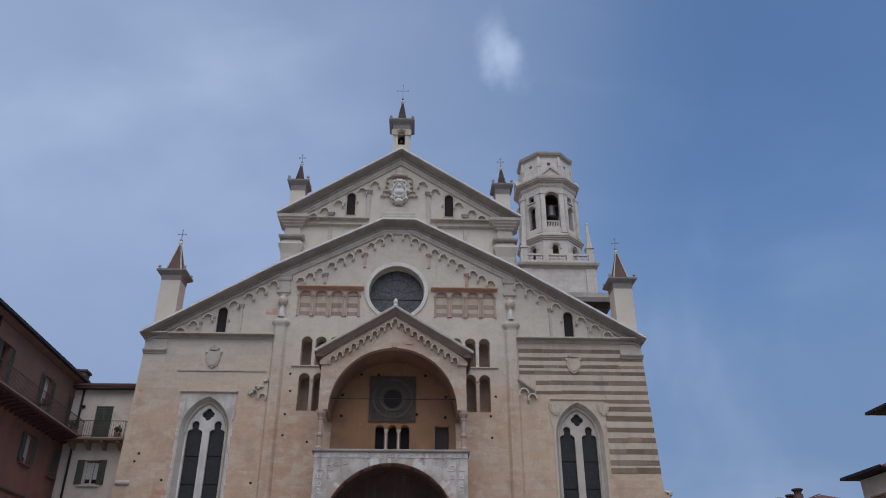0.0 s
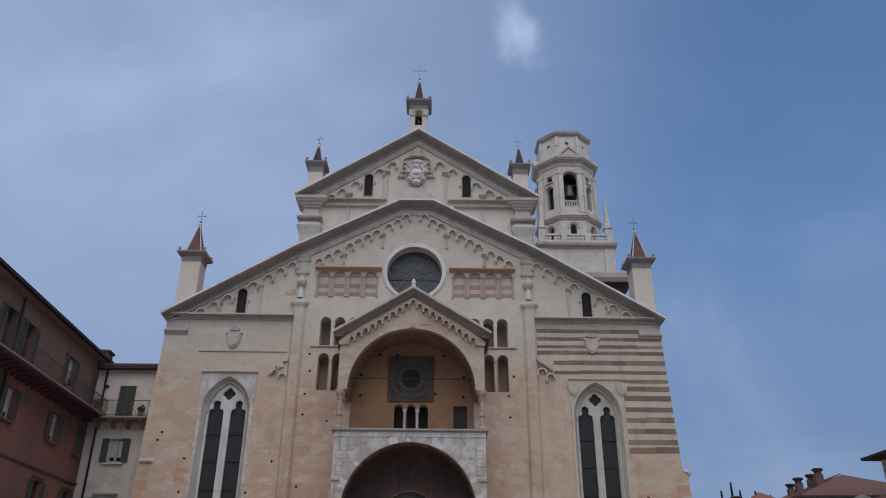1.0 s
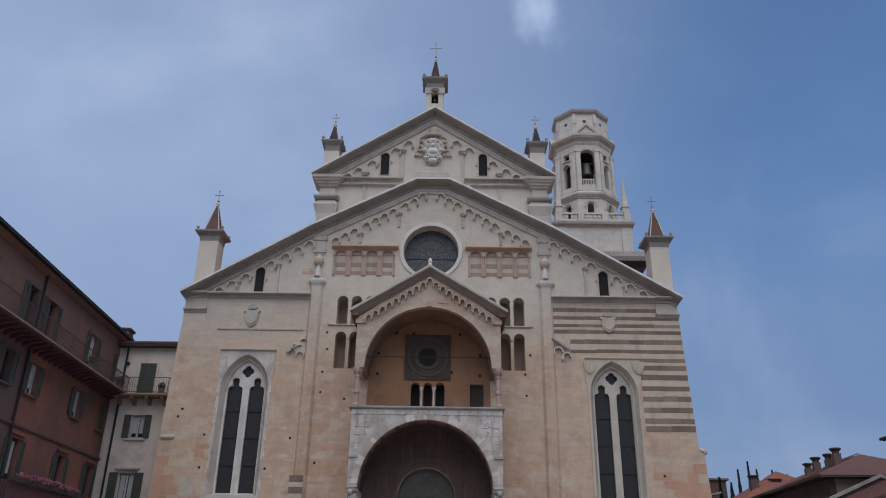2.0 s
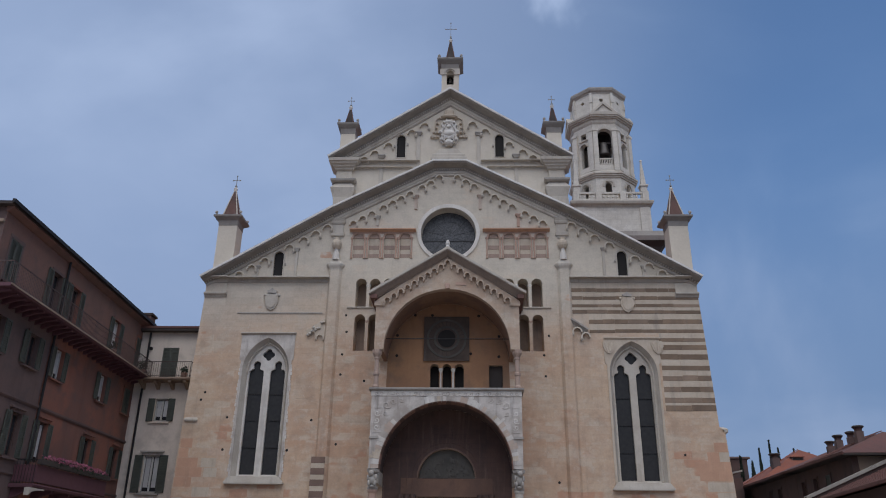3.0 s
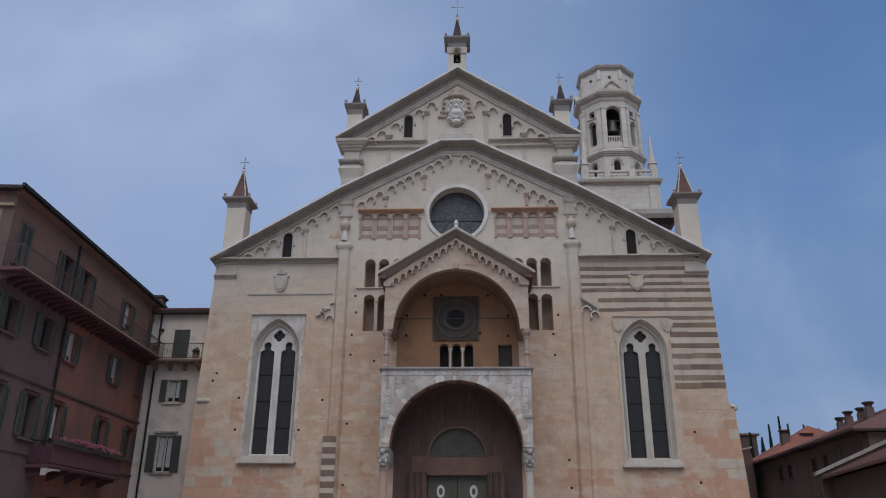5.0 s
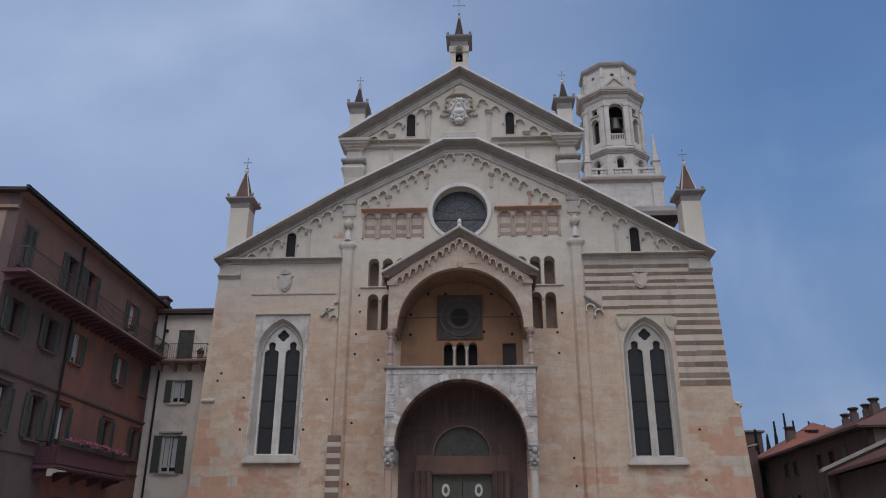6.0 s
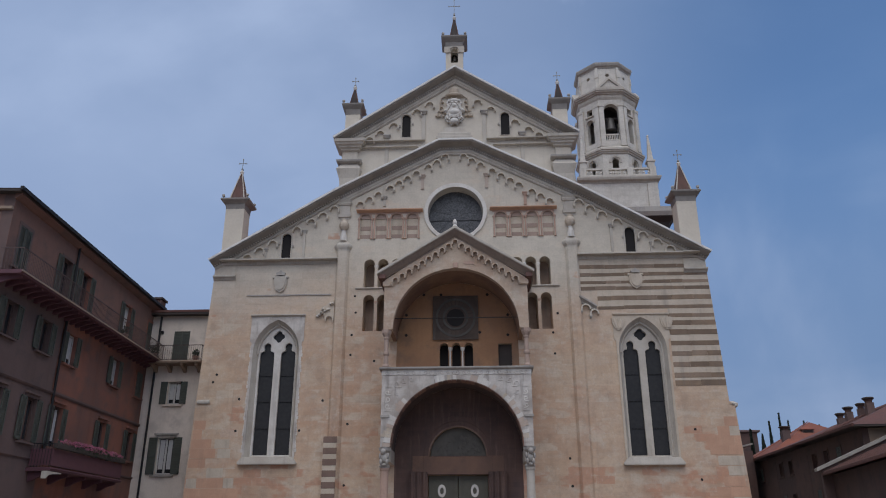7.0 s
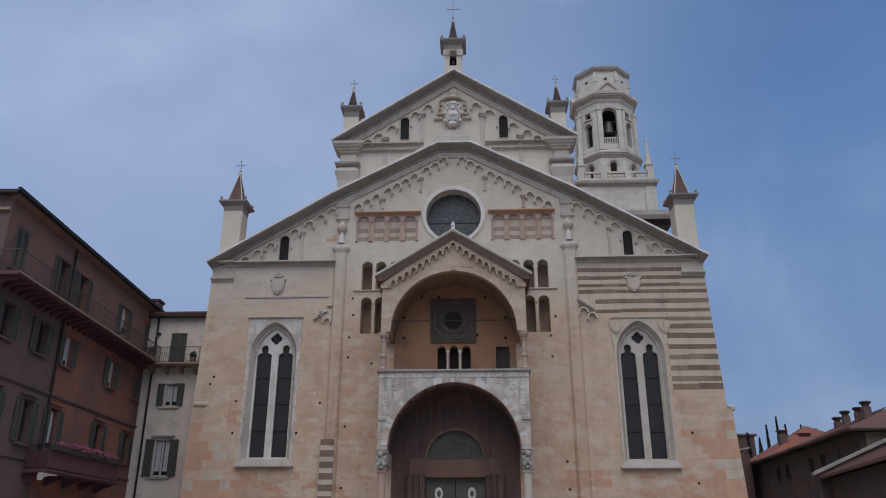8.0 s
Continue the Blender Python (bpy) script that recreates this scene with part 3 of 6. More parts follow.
for s in (-1, 1):
    part("string_course", sweep(sorted([(s * 6.92, 16.84), (s * 12.86, 16.84)]), STR), M_PALE, church)
    part("string_course", sweep(sorted([(s * 1.9, 24.62), (s * 5.85, 24.62)]), [(y * 0.7 + 0.22, h * 0.5) for y, h in STR]), M_PALE, church)
    part("string_course", sweep(sorted([(s * 2.3, 24.2), (s * 5.85, 24.2)]), [(y * 0.6 + 0.22, h * 0.5) for y, h in STR]), M_PALE, church)
part("string_course", sweep([(-12.1, 14.68), (-7.2, 14.68)], [(-0.05, 0.03), (-0.05, -0.04), (0.02, -0.04), (0.02, 0.03)]), M_GREY, church)


def corner_pilaster(s):
    """Moulded corner pier at the aisle's outer end."""
    pier = sorted((s * 12.9, s * 14.13))
    part("pier_face", boxes((*pier, -0.05, 0.02, 15.9, 16.5)), M_WALL, church)
    part("pier_capital", sweep([(pier[0] - 0.03, 15.9), (pier[1] + 0.05, 15.9)], [(-0.20, 0.0), (-0.22, -0.05), (-0.20, -0.11), (-0.10, -0.18), (-0.04, -0.27), (0.02, -0.27), (0.02, 0.0)]), M_PALE, church)
    part("pier_cornice", sweep([(pier[0] - 0.04, 16.85), (pier[1] + 0.06, 16.85)], [(-0.40, 0.0), (-0.46, -0.03), (-0.46, -0.10), (-0.12, -0.13), (-0.12, -0.21), (-0.09, -0.33), (0.02, -0.33), (0.02, 0.0)]), M_PALE, church)


def gable_pier(s):
    """Corner pier of the upper gable with scroll base and stepped capital."""
    cx = s * 6.52
    part("gable_pier", boxes((cx - 0.45, cx + 0.45, 0.08, 0.9, 20.8, 24.2)), M_UPPER, church)
    part("pier_capital", stack([(23.9, 0.47), (23.96, 0.56), (24.06, 0.58), (24.1, 0.68), (24.2, 0.70), (24.26, 0.82), (24.36, 0.86), (24.4, 0.94), (24.58, 0.96)], 4, 45, cx=cx, cy=0.5), M_PALE, church)
    part("pier_moulding", stack([(23.0, 0.5), (23.04, 0.68), (23.1, 0.76), (23.2, 0.78), (23.24, 0.62), (23.34, 0.48)], 4, 45, cx=cx, cy=0.46), M_GREY, church)
    part("pier_base", stack([(20.9, 0.53), (21.6, 0.54), (22.0, 0.58), (22.4, 0.70), (22.6, 0.75), (22.72, 0.66), (22.98, 0.5)], 4, 45, cx=cx, cy=0.44), M_PALE, church)


def nave_pilaster(s):
    """Tall polygonal buttress between nave and aisle, with hood and vase above."""
    cx = s * 6.64
    foot = [(-0.36, 0.04), (-0.36, -0.06), (-0.24, -0.20), (0.24, -0.20), (0.36, -0.06), (0.36, 0.04)]

    def prism(levels):
        bm = bmesh.new()
        rows = [[bm.verts.new((cx + x * k, y * k if y < 0 else y, z)) for x, y in foot] for z, k in levels]
        for a, b in zip(rows, rows[1:]):
            for i in range(6):
                bm.faces.new((a[i], a[i - 1], b[i - 1], b[i]))
        bm.faces.new(rows[0])
        bm.faces.new(rows[-1])
        return bm

    part("buttress", prism([(0, 1.0), (17.3, 1.0)]), M_WALL, church)
    part("buttress_hood", prism([(17.28, 1.02), (17.36, 1.08), (17.5, 1.38), (17.6, 1.46), (17.66, 1.42), (18.08, 0.24)]), M_PALE, church)
    part("pier_shaft", stack([(17.9, 0.2), (18.2, 0.18), (18.5, 0.11), (18.6, 0.12)], 8, 22.5, cx=cx, cy=-0.1), M_WHITE, church)
    part("vase_capital", stack([(18.58, 0.12), (18.66, 0.2), (18.78, 0.27), (18.92, 0.29), (19.06, 0.25), (19.16, 0.15), (19.2, 0.14), (19.3, 0.14)], 12, 0, cx=cx, cy=-0.1), M_CREAM, church, "stone vase with a round belly")
    part("bracket", stack([(19.3, 0.28), (19.4, 0.30), (19.46, 0.38), (19.62, 0.40), (19.64, 0.32), (20.2, 0.32), (20.24, 0.38), (20.36, 0.42), (20.42, 0.36), (20.55, 0.40)], 4, 45, cx=cx, cy=0.25), M_PALE, church)


for s in (-1, 1):
    corner_pilaster(s)
    gable_pier(s)
    nave_pilaster(s)
part("corner_offset", stack([(8.0, 0.16), (8.15, 0.3), (8.3, 0.3), (8.42, 0.12)], 4, 45, cx=14.55, cy=0.3), M_PALE, church)
part("corner_offset", stack([(8.5, 0.3), (8.56, 0.36), (8.64, 0.36), (8.72, 0.3)], 4, 45, cx=-13.95, cy=0.1, squash=0.6), M_PALE, church)


# tall two-light windows
def tall_window(s, dz):
    cx = s * WIN_X
    w = part("tall_window", tracery(cx, dz), M_WHITE if s < 0 else M_PALE, church, "tall two-light pointed window in white stone")
    jamb = bmesh.new()
    a, b = pointed_arch(cx, WIN_W, 5.6 + dz, 11.35 + dz, 13.22 + dz), pointed_arch(cx, 2.2, 5.75 + dz, 11.3 + dz, 12.95 + dz)
    rows = [[jamb.verts.new((x, y, z)) for x, z in lp] for lp, y in ((a, -0.02), (b, 0.42))]
    for i in range(len(a)):
        jamb.faces.new((rows[0][i], rows[0][i - 1], rows[1][i - 1], rows[1][i]))
    part("splayed_jamb", jamb, M_PALE, w)
    roll = sweep(pointed_arch(cx, 2.3, 5.75 + dz, 11.3 + dz, 13.0 + dz)[1:], [(0.26, 0.0), (0.26, 0.05), (0.31, 0.09), (0.37, 0.05), (0.37, 0.0), (0.31, -0.04)])
    part("roll_moulding", roll, M_PALE, w)
    # surround with square shoulders
    o = [(cx - 1.42, 5.6 + dz), (cx + 1.42, 5.6 + dz), (cx + 1.42, 11.9 + dz), (cx + 1.52, 11.98 + dz), (cx + 1.52, 13.42 + dz), (cx - 1.52, 13.42 + dz), (cx - 1.52, 11.98 + dz), (cx - 1.42, 11.9 + dz)]
    hole = [(x, z) for x, z in pointed_arch(cx, WIN_W - 0.01, 5.606 + dz, 11.35 + dz, 13.215 + dz)]
    part("surround", plate(o, [hole], -0.045, 0.01), M_VWHITE if s < 0 else M_CREAM, w)
    if s < 0:
        part("hood_mould", sweep([(cx - 1.56, 13.45 + dz), (cx + 1.56, 13.45 + dz)], [(-0.16, 0.06), (-0.16, 0.0), (-0.06, -0.07), (0.0, -0.07), (0.0, 0.06)]), M_PALE, w)
    part("sill", stack([(5.26 + dz, 1.5), (5.29 + dz, 1.57), (5.36 + dz, 1.57), (5.66 + dz, 1.34)], 4, 45, cx=cx, cy=-0.02, squash=0.17), M_PALE, w, "sloping white stone sill")
    for lx in (-0.62, 0.62):
        part("glass", boxes((cx + lx - 0.44, cx + lx + 0.44, 0.56, 0.59, 5.7 + dz, 12.2 + dz)), M_GLASS, w, "dark leaded glass")
        for i in range(1, 4):
            part("saddle_bar", boxes((cx + lx - 0.4, cx + lx + 0.4, 0.52, 0.545, 5.75 + dz + 1.45 * i, 5.79 + dz + 1.45 * i)), M_IRON, w)
    part("glass", boxes((cx - 0.4, cx + 0.4, 0.6, 0.63, 11.9 + dz, 12.95 + dz)), M_GLASS, w)
    if s > 0:
        part("hood_mould", sweep([(cx - 1.5, 13.36 + dz), (cx + 1.6, 13.36 + dz)], [(-0.12, 0.06), (-0.12, 0.0), (-0.05, -0.06), (0.0, -0.06), (0.0, 0.06)]), M_CREAM, w)
        for bx in (-1.24, 1.42):
            leaf = [(cx + bx + a * 0.85, 12.85 + (z - 12.85) * 0.85 + dz) for a, z in ((-0.40, 13.2), (-0.2, 13.26), (0.0, 13.2), (0.2, 13.26), (0.40, 13.2), (0.38, 12.9), (0.26, 12.6), (0.08, 12.42), (-0.08, 12.42), (-0.26, 12.6), (-0.38, 12.9))]
            br = part("leaf_bracket", plate(leaf, [], -0.11, 0.01), M_CREAM, w, "carved leaf bracket")
            for e in (-0.2, 0.0, 0.2):
                part("leaf_rib", sweep([(cx + bx + e * 1.2, 13.1 + dz), (cx + bx + e * 0.9, 12.85 + dz), (cx + bx + e * 0.4, 12.58 + dz)], [(-0.135, 0.03), (-0.135, -0.03), (-0.10, -0.06), (-0.10, 0.06)]), M_CREAM, br)
    else:
        for side in (-1, 1):
            for i in range(1, 28):
                part("quoin", boxes((*sorted((cx + side * 1.42, cx + side * (1.435 + 0.022 * ((i * 7) % 4)))), -0.04, 0.0, 5.7 + 0.215 * i, 5.88 + 0.215 * i)), M_WHITE, w)


def tracery(cx, dz):
    o = pointed_arch(cx, 2.24, 5.7 + dz, 11.3 + dz, 12.98 + dz)
    lights = [trefoil_arch(cx + lx, 0.82, 5.8 + dz, 11.2 + dz, 11.98 + dz) for lx in (-0.6, 0.6)]
    return plate(o, lights + [quatrefoil(cx, 12.33 + dz, 0.34)], 0.40, 0.62)


tall_window(-1, 0.0)
tall_window(1, -0.14)

for s in (-1, 1):
    lw = part("lancet_window", plate(round_arch(s * 10.03, 0.72, 16.85, 18.22), [round_arch(s * 10.03, 0.55, 16.89, 18.22)], -0.03, 0.02), M_PALE, church)
    part("glass", boxes((s * 10.03 - 0.3, s * 10.03 + 0.29, 0.14, 0.17, 16.85, 18.55)), M_DARK, lw)
    for x, z in ((-0.41, 17.8), (0.41, 17.6)):
        part("bracket", boxes((s * 10.03 + x - 0.05, s * 10.03 + x + 0.05, -0.08, 0.02, z, z + 0.12)), M_GREY, lw)
    lw = part("lancet_window", plate(round_arch(s * 3.08, 0.70, 24.86, 26.25), [round_arch(s * 3.08, 0.53, 24.91, 26.25)], 0.19, 0.24), M_PALE, church)
    part("glass", boxes((s * 3.08 - 0.3, s * 3.08 + 0.28, 0.34, 0.37, 24.85, 26.6)), M_DARK, lw)
    for x, z in ((-0.41, 25.6), (0.41, 25.75)):
        part("bracket", boxes((s * 3.08 + x - 0.05, s * 3.08 + x + 0.05, 0.13, 0.24, z, z + 0.14)), M_GREY, lw)

# round window
rose = part("round_window", plate(ring(-0.05, 19.68, 1.86, 48), [ring(-0.05, 19.66, 1.64, 48)], -0.08, 0.02), M_WHITE, church, "large round window with white stone ring")
part("reveal", sweep(ring(-0.05, 19.66, 1.655, 48), [(-0.02, 0.0), (0.2, 0.03), (0.64, 0.06), (0.64, -0.004), (-0.02, -0.004)], closed=True), M_PALE, rose)
part("glass", plate(ring(-0.05, 19.66, 1.6, 48), [], 0.60, 0.63), M_ROSE, rose, "grey round glazing with the sky's reflection in its colour")
part("saddle_bar", boxes((-1.6, 1.5, 0.57, 0.59, 19.35, 19.37)), M_IRON, rose)
for i in range(12):
    part("lead_came", boxes((-0.006, 0.006, 0.585, 0.598, 0.35, 1.58)), M_IRON, rose, at=shift(-0.05, 0, 19.66) @ Matrix.Rotation(radians(30 * i + 15), 4, "Y"))
for r in (0.35, 1.0):
    part("lead_came", plate(ring(-0.05, 19.66, r, 36), [ring(-0.05, 19.66, r - 0.014, 36)], 0.585, 0.598), M_IRON, rose)


def column(parent, x, y, z0, z1, r, material, name="column"):
    """Slender column with base and capital."""
    part(name, stack([(z0, r * 1.5), (z0 + r * 0.6, r * 1.5), (z0 + r * 1.0, r * 1.1), (z0 + r * 1.3, r), (z1 - r * 3.2, r * 0.9), (z1 - r * 3.0, r * 1.1), (z1 - r * 1.2, r * 1.6), (z1 - r * 0.9, r * 1.75), (z1, r * 1.75)], 10, 0, cx=x, cy=y), material, parent)


# open wall galleries beside the porch
for s in (-1, 1):
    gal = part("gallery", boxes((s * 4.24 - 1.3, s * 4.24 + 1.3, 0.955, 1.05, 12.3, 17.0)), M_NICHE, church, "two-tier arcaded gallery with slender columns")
    for i in range(2):
        column(gal, s * (4.66 - 0.8 * i), 0.1, 15.05, 16.42, 0.075, M_WHITE)
        column(gal, s * (4.64 - 0.8 * i), 0.1, 12.48, 14.25, 0.075, M_WHITE if i else M_PINK)
    part("ledge", sweep(sorted([(s * 3.0, 15.04), (s * 5.82, 15.04)]), [(-0.10, 0.0), (-0.10, -0.05), (-0.03, -0.1), (0.02, -0.1), (0.02, 0.0)]), M_PALE, gal)
    # blind arcade under a brick-red cornice
    bl = part("blind_arcade", boxes((s * 3.95 - 1.85, s * 3.95 + 1.85, 0.13, 0.18, 17.95, 19.75)), M_CREAM, church, "blind arcade of pink colonnettes and striped niches")
    part("arcade_cornice", sweep(sorted([(s * 1.98, 19.78), (s * 5.92, 19.78)]), [(-0.30, 0.08), (-0.30, 0.03), (-0.24, 0.0), (-0.10, -0.02), (-0.05, -0.06), (0.02, -0.06), (0.02, 0.08)]), M_ORANGE, bl)
    part("frieze", boxes((s * 3.95 - 1.83, s * 3.95 + 1.83, -0.012, 0.01, 19.62, 19.718)), M_PINK, bl)
    for i in range(4):
        cx = s * (5.38 - 0.925 * i)
        part("arch_head", plate(arc(cx, 19.36, 0.305, 0, 180, 12), [], 0.09, 0.135), M_MUTED, bl)
        for z in (18.10, 18.64):
            part("brick_band", boxes((cx - 0.31, cx + 0.31, 0.115, 0.14, z, z + 0.26)), M_STRIPE, bl)
        part("arch_ring", plate(arc(cx, 19.36, 0.40, 0, 180, 12) + arc(cx, 19.36, 0.305, 180, 0, 12), [], -0.03, 0.02), M_PINK, bl)
        for d in (-0.385, 0.385):
            column(bl, cx + d, -0.02, 18.04, 19.36, 0.05, M_PINK)

# striped courses of the right aisle, and the banded buttress foot
COURSES = [(15.98, 0.22), (15.52, 0.20), (15.08, 0.18), (14.70, 0.20), (14.10, 0.24), (13.58, 0.18), (13.08, 0.20), (12.62, 0.24), (12.08, 0.28), (11.48, 0.26), (10.90, 0.26), (10.28, 0.26), (9.70, 0.28), (9.26, 0.30)]
rnd = random.Random(14)
BANDS = (M_BAND, M_BAND, M_BANDPALE)
for i, (z, h) in enumerate(COURSES):
    z0 = z - 0.02
    right = 14.10 + (16.45 - z) * 0.04
    spans = [(6.98 if z > 14.3 else 7.9, right)] if z > 13.35 else [(11.70, right)]
    for x0, x1 in spans:
        a = x0
        gap = (COURSES[i - 1][0] - 0.02 if i else 16.5) - (z0 + h)
        while a < x1 - 0.05:
            b = min(a + rnd.uniform(0.55, 1.5), x1)
            b = x1 if x1 - b < 0.4 else b
            wob = rnd.uniform(-0.03, 0.02)
            part("stone_course", boxes((a + 0.006, b - 0.006, -0.012 - 0.012 * rnd.random(), 0.02, z0 + 0.4 * wob, z0 + h + wob)), rnd.choice(BANDS), church)
            part("stone_course", boxes((a + 0.006, b - 0.006, -0.004 - 0.010 * rnd.random(), 0.02, z0 + h + wob + 0.008, z0 + h + gap - 0.02)), M_CREAM, church)
            a = b
for i in range(8):
    part("stone_course", boxes((-7.16, -6.44, -0.27, 0.0, 6.36 - 0.58 * i, 6.68 - 0.58 * i)), M_BAND2, church)
    part("stone_course", boxes((-7.15, -6.45, -0.26, 0.0, 6.10 - 0.58 * i, 6.352 - 0.58 * i)), M_CREAM, church)

# broken sloping cornices next to the buttresses
frag = sweep([(6.9, 14.35), (7.85, 13.72)], [(-0.26, 0.0), (-0.26, -0.08), (-0.10, -0.2), (-0.05, -0.3), (0.02, -0.3), (0.02, 0.0)])
part("cornice_fragment", frag, M_GREY, church)
hanging(7.2, 13.85, r=0.28)
hanging(7.66, 13.55)
stump = [(-8.02, 13.62), (-8.0, 13.46), (-7.86, 13.34)] + arc(-7.68, 13.36, 0.16, 180, 20, 6) + [(-7.48, 13.2), (-7.42, 13.04)] + arc(-7.24, 13.18, 0.17, 190, 10, 6) + [(-7.04, 13.0), (-6.98, 13.3), (-6.98, 14.28), (-7.2, 14.2), (-7.45, 13.98), (-7.62, 13.94), (-7.8, 13.74)]
frag_l = part("cornice_fragment", plate(stump, [], -0.15, 0.02), M_CREAM, church, "broken stump of a sloping cornice")
rnd = random.Random(4)
for i in range(9):
    t = i / 8
    chip = stack([(-0.05, 0.08), (0.03 + 0.008 * i, 0.07), (0.07 + 0.01 * i, 0.03)], 5, rnd.uniform(0, 72))
    part("chip", chip, M_PALE, frag_l, at=shift(-7.92 + 0.86 * t, -0.15, 13.66 + 0.5 * t + rnd.uniform(-0.34, -0.02)) @ Matrix.Rotation(radians(90), 4, "X"))


# shields
def shield(x, z0, z1, material, k=1.0):
    h = z1 - z0
    w = 0.42 * k
    o = [(x - w, z1 - 0.1 * h), (x - w * 0.6, z1 - 0.05 * h), (x, z1 - 0.1 * h), (x + w * 0.6, z1 - 0.05 * h), (x + w, z1 - 0.1 * h), (x + w * 0.98, z0 + 0.42 * h), (x + w * 0.62, z0 + 0.14 * h), (x, z0), (x - w * 0.62, z0 + 0.14 * h), (x - w * 0.98, z0 + 0.42 * h)]
    sh = part("coat_of_arms", plate(o, [], -0.10, 0.02), material, church, "carved stone shield")
    inner = [(x + (a - x) * 0.74, (z0 + h * 0.48) + (b - z0 - h * 0.5) * 0.72) for a, b in o]
    part("shield_field", plate(inner, [], -0.15, -0.09), material, sh)
    crest = [(x - 0.26 * k, z1 - 0.06 * h), (x + 0.26 * k, z1 - 0.06 * h), (x + 0.3 * k, z1 + 0.06 * h), (x + 0.12 * k, z1 + 0.12 * h), (x, z1 + 0.22 * h), (x - 0.12 * k, z1 + 0.12 * h), (x - 0.3 * k, z1 + 0.06 * h)]
    part("shield_crest", plate(crest, [], -0.16, 0.0), M_GREY, sh)
    for e in (-1, 1):
        part("shield_scroll", stack([(-0.02, 0.09 * k), (0.1, 0.085 * k), (0.13, 0.04)], 8, 0), material, sh, at=shift(x + e * w * 1.02, 0.0, z1 - 0.16 * h) @ Matrix.Rotation(radians(90), 4, "X"))


shield(-10.2, 14.82, 15.92, M_PALE, 0.9)
shield(10.12, 14.72, 15.72, M_CREAM, 0.88)

# large carved arms in the upper gable
arms = part("gable_arms", stack([(24.62, 1.12), (24.76, 1.12), (24.8, 1.02), (24.98, 1.02), (25.05, 0.82), (25.3, 0.62), (25.42, 0.5)], 4, 45, cx=-0.08, cy=0.1, squash=0.16), M_PALE, church, "carved white coat of arms under a tasselled hat")
sc = [(-0.5, 27.2), (-0.34, 27.48), (-0.12, 27.36), (0, 27.5), (0.12, 27.36), (0.34, 27.48), (0.5, 27.2), (0.40, 26.95), (0.58, 26.7), (0.46, 26.35), (0.58, 26.1), (0.42, 25.8), (0.26, 25.84), (0.2, 25.6), (0, 25.7), (-0.2, 25.6), (-0.26, 25.84), (-0.42, 25.8), (-0.58, 26.1), (-0.46, 26.35), (-0.58, 26.7), (-0.40, 26.95)]
part("cartouche", plate([(x - 0.08, z) for x, z in sc], [], 0.02, 0.24), M_WHITE, arms)
part("shield_field", plate([(-0.08 + x * 0.6, 26.55 + (z - 26.55) * 0.62) for x, z in sc], [], -0.08, 0.03), M_WHITE, arms)
dome = stack([(-0.14, 0.36), (-0.02, 0.34), (0.1, 0.22), (0.15, 0.05)], 12, 0)
DOME = mesh_of(dome, M_WHITE, True)
DOME_DARK = DOME.copy()
DOME_DARK.materials[0] = M_LUNETTE
rnd = random.Random(21)
for i in range(13):
    x, z = rnd.uniform(0.06, 0.54), 25.8 + 1.6 * i / 12
    kx, kz = rnd.uniform(0.14, 0.4), rnd.uniform(0.16, 0.4)
    for s in (-1, 1):
        part("carved_boss", DOME, None, arms, at=shift(-0.08 + s * x, -0.01 if x > 0.3 else -0.06, z) @ Matrix.Rotation(radians(90), 4, "X") @ Matrix.Diagonal((kx, kz, 0.7, 1)))
for z, kx, kz in ((27.3, 0.9, 0.5), (26.95, 0.6, 0.55), (26.5, 1.1, 0.7), (25.85, 0.9, 0.6)):
    part("carved_boss", DOME, None, arms, at=shift(-0.08, -0.06, z) @ Matrix.Rotation(radians(90), 4, "X") @ Matrix.Diagonal((kx, kz, 0.8, 1)))
part("scroll", sweep([(-0.5, 25.95), (-0.25, 26.12), (-0.08, 26.05), (0.09, 26.12), (0.34, 25.95)], [(-0.14, 0.05), (-0.14, -0.05), (0.0, -0.05), (0.0, 0.05)]), M_GREY, arms)
part("helm", plate(arc(-0.08, 27.0, 0.26, 0, 180, 10), [], -0.12, 0.03), M_GREY, arms)
part("hat", stack([(27.66, 0.46), (27.74, 0.54), (27.82, 0.46), (27.9, 0.30), (28.22, 0.28), (28.36, 0.12)], 12, 0, cx=-0.08, cy=0.08, squash=0.5), M_CREAM, arms)
tas = stack([(-0.13, 0.06), (-0.1, 0.09), (0.02, 0.07), (0.06, 0.03)], 8, 0)
TASSEL = mesh_of(tas, M_CREAM)
for s in (-1, 1):
    for i, n in enumerate((1, 1, 2, 3)):
        for j in range(n):
            part("tassel", TASSEL, None, arms, at=shift(-0.08 + s * (0.72 + 0.06 * i + 0.2 * (j - (n - 1) / 2)), 0.12, 27.35 - 0.33 * i))
    cord = sweep([(-0.08 + s * 0.4, 27.62), (-0.08 + s * 0.62, 27.72), (-0.08 + s * 0.85, 27.55), (-0.08 + s * 0.9, 27.1), (-0.08 + s * 0.95, 26.3)], [(0.1, 0.03), (0.1, -0.03), (0.2, -0.03), (0.2, 0.03)])
    part("cord", cord, M_CREAM, arms)


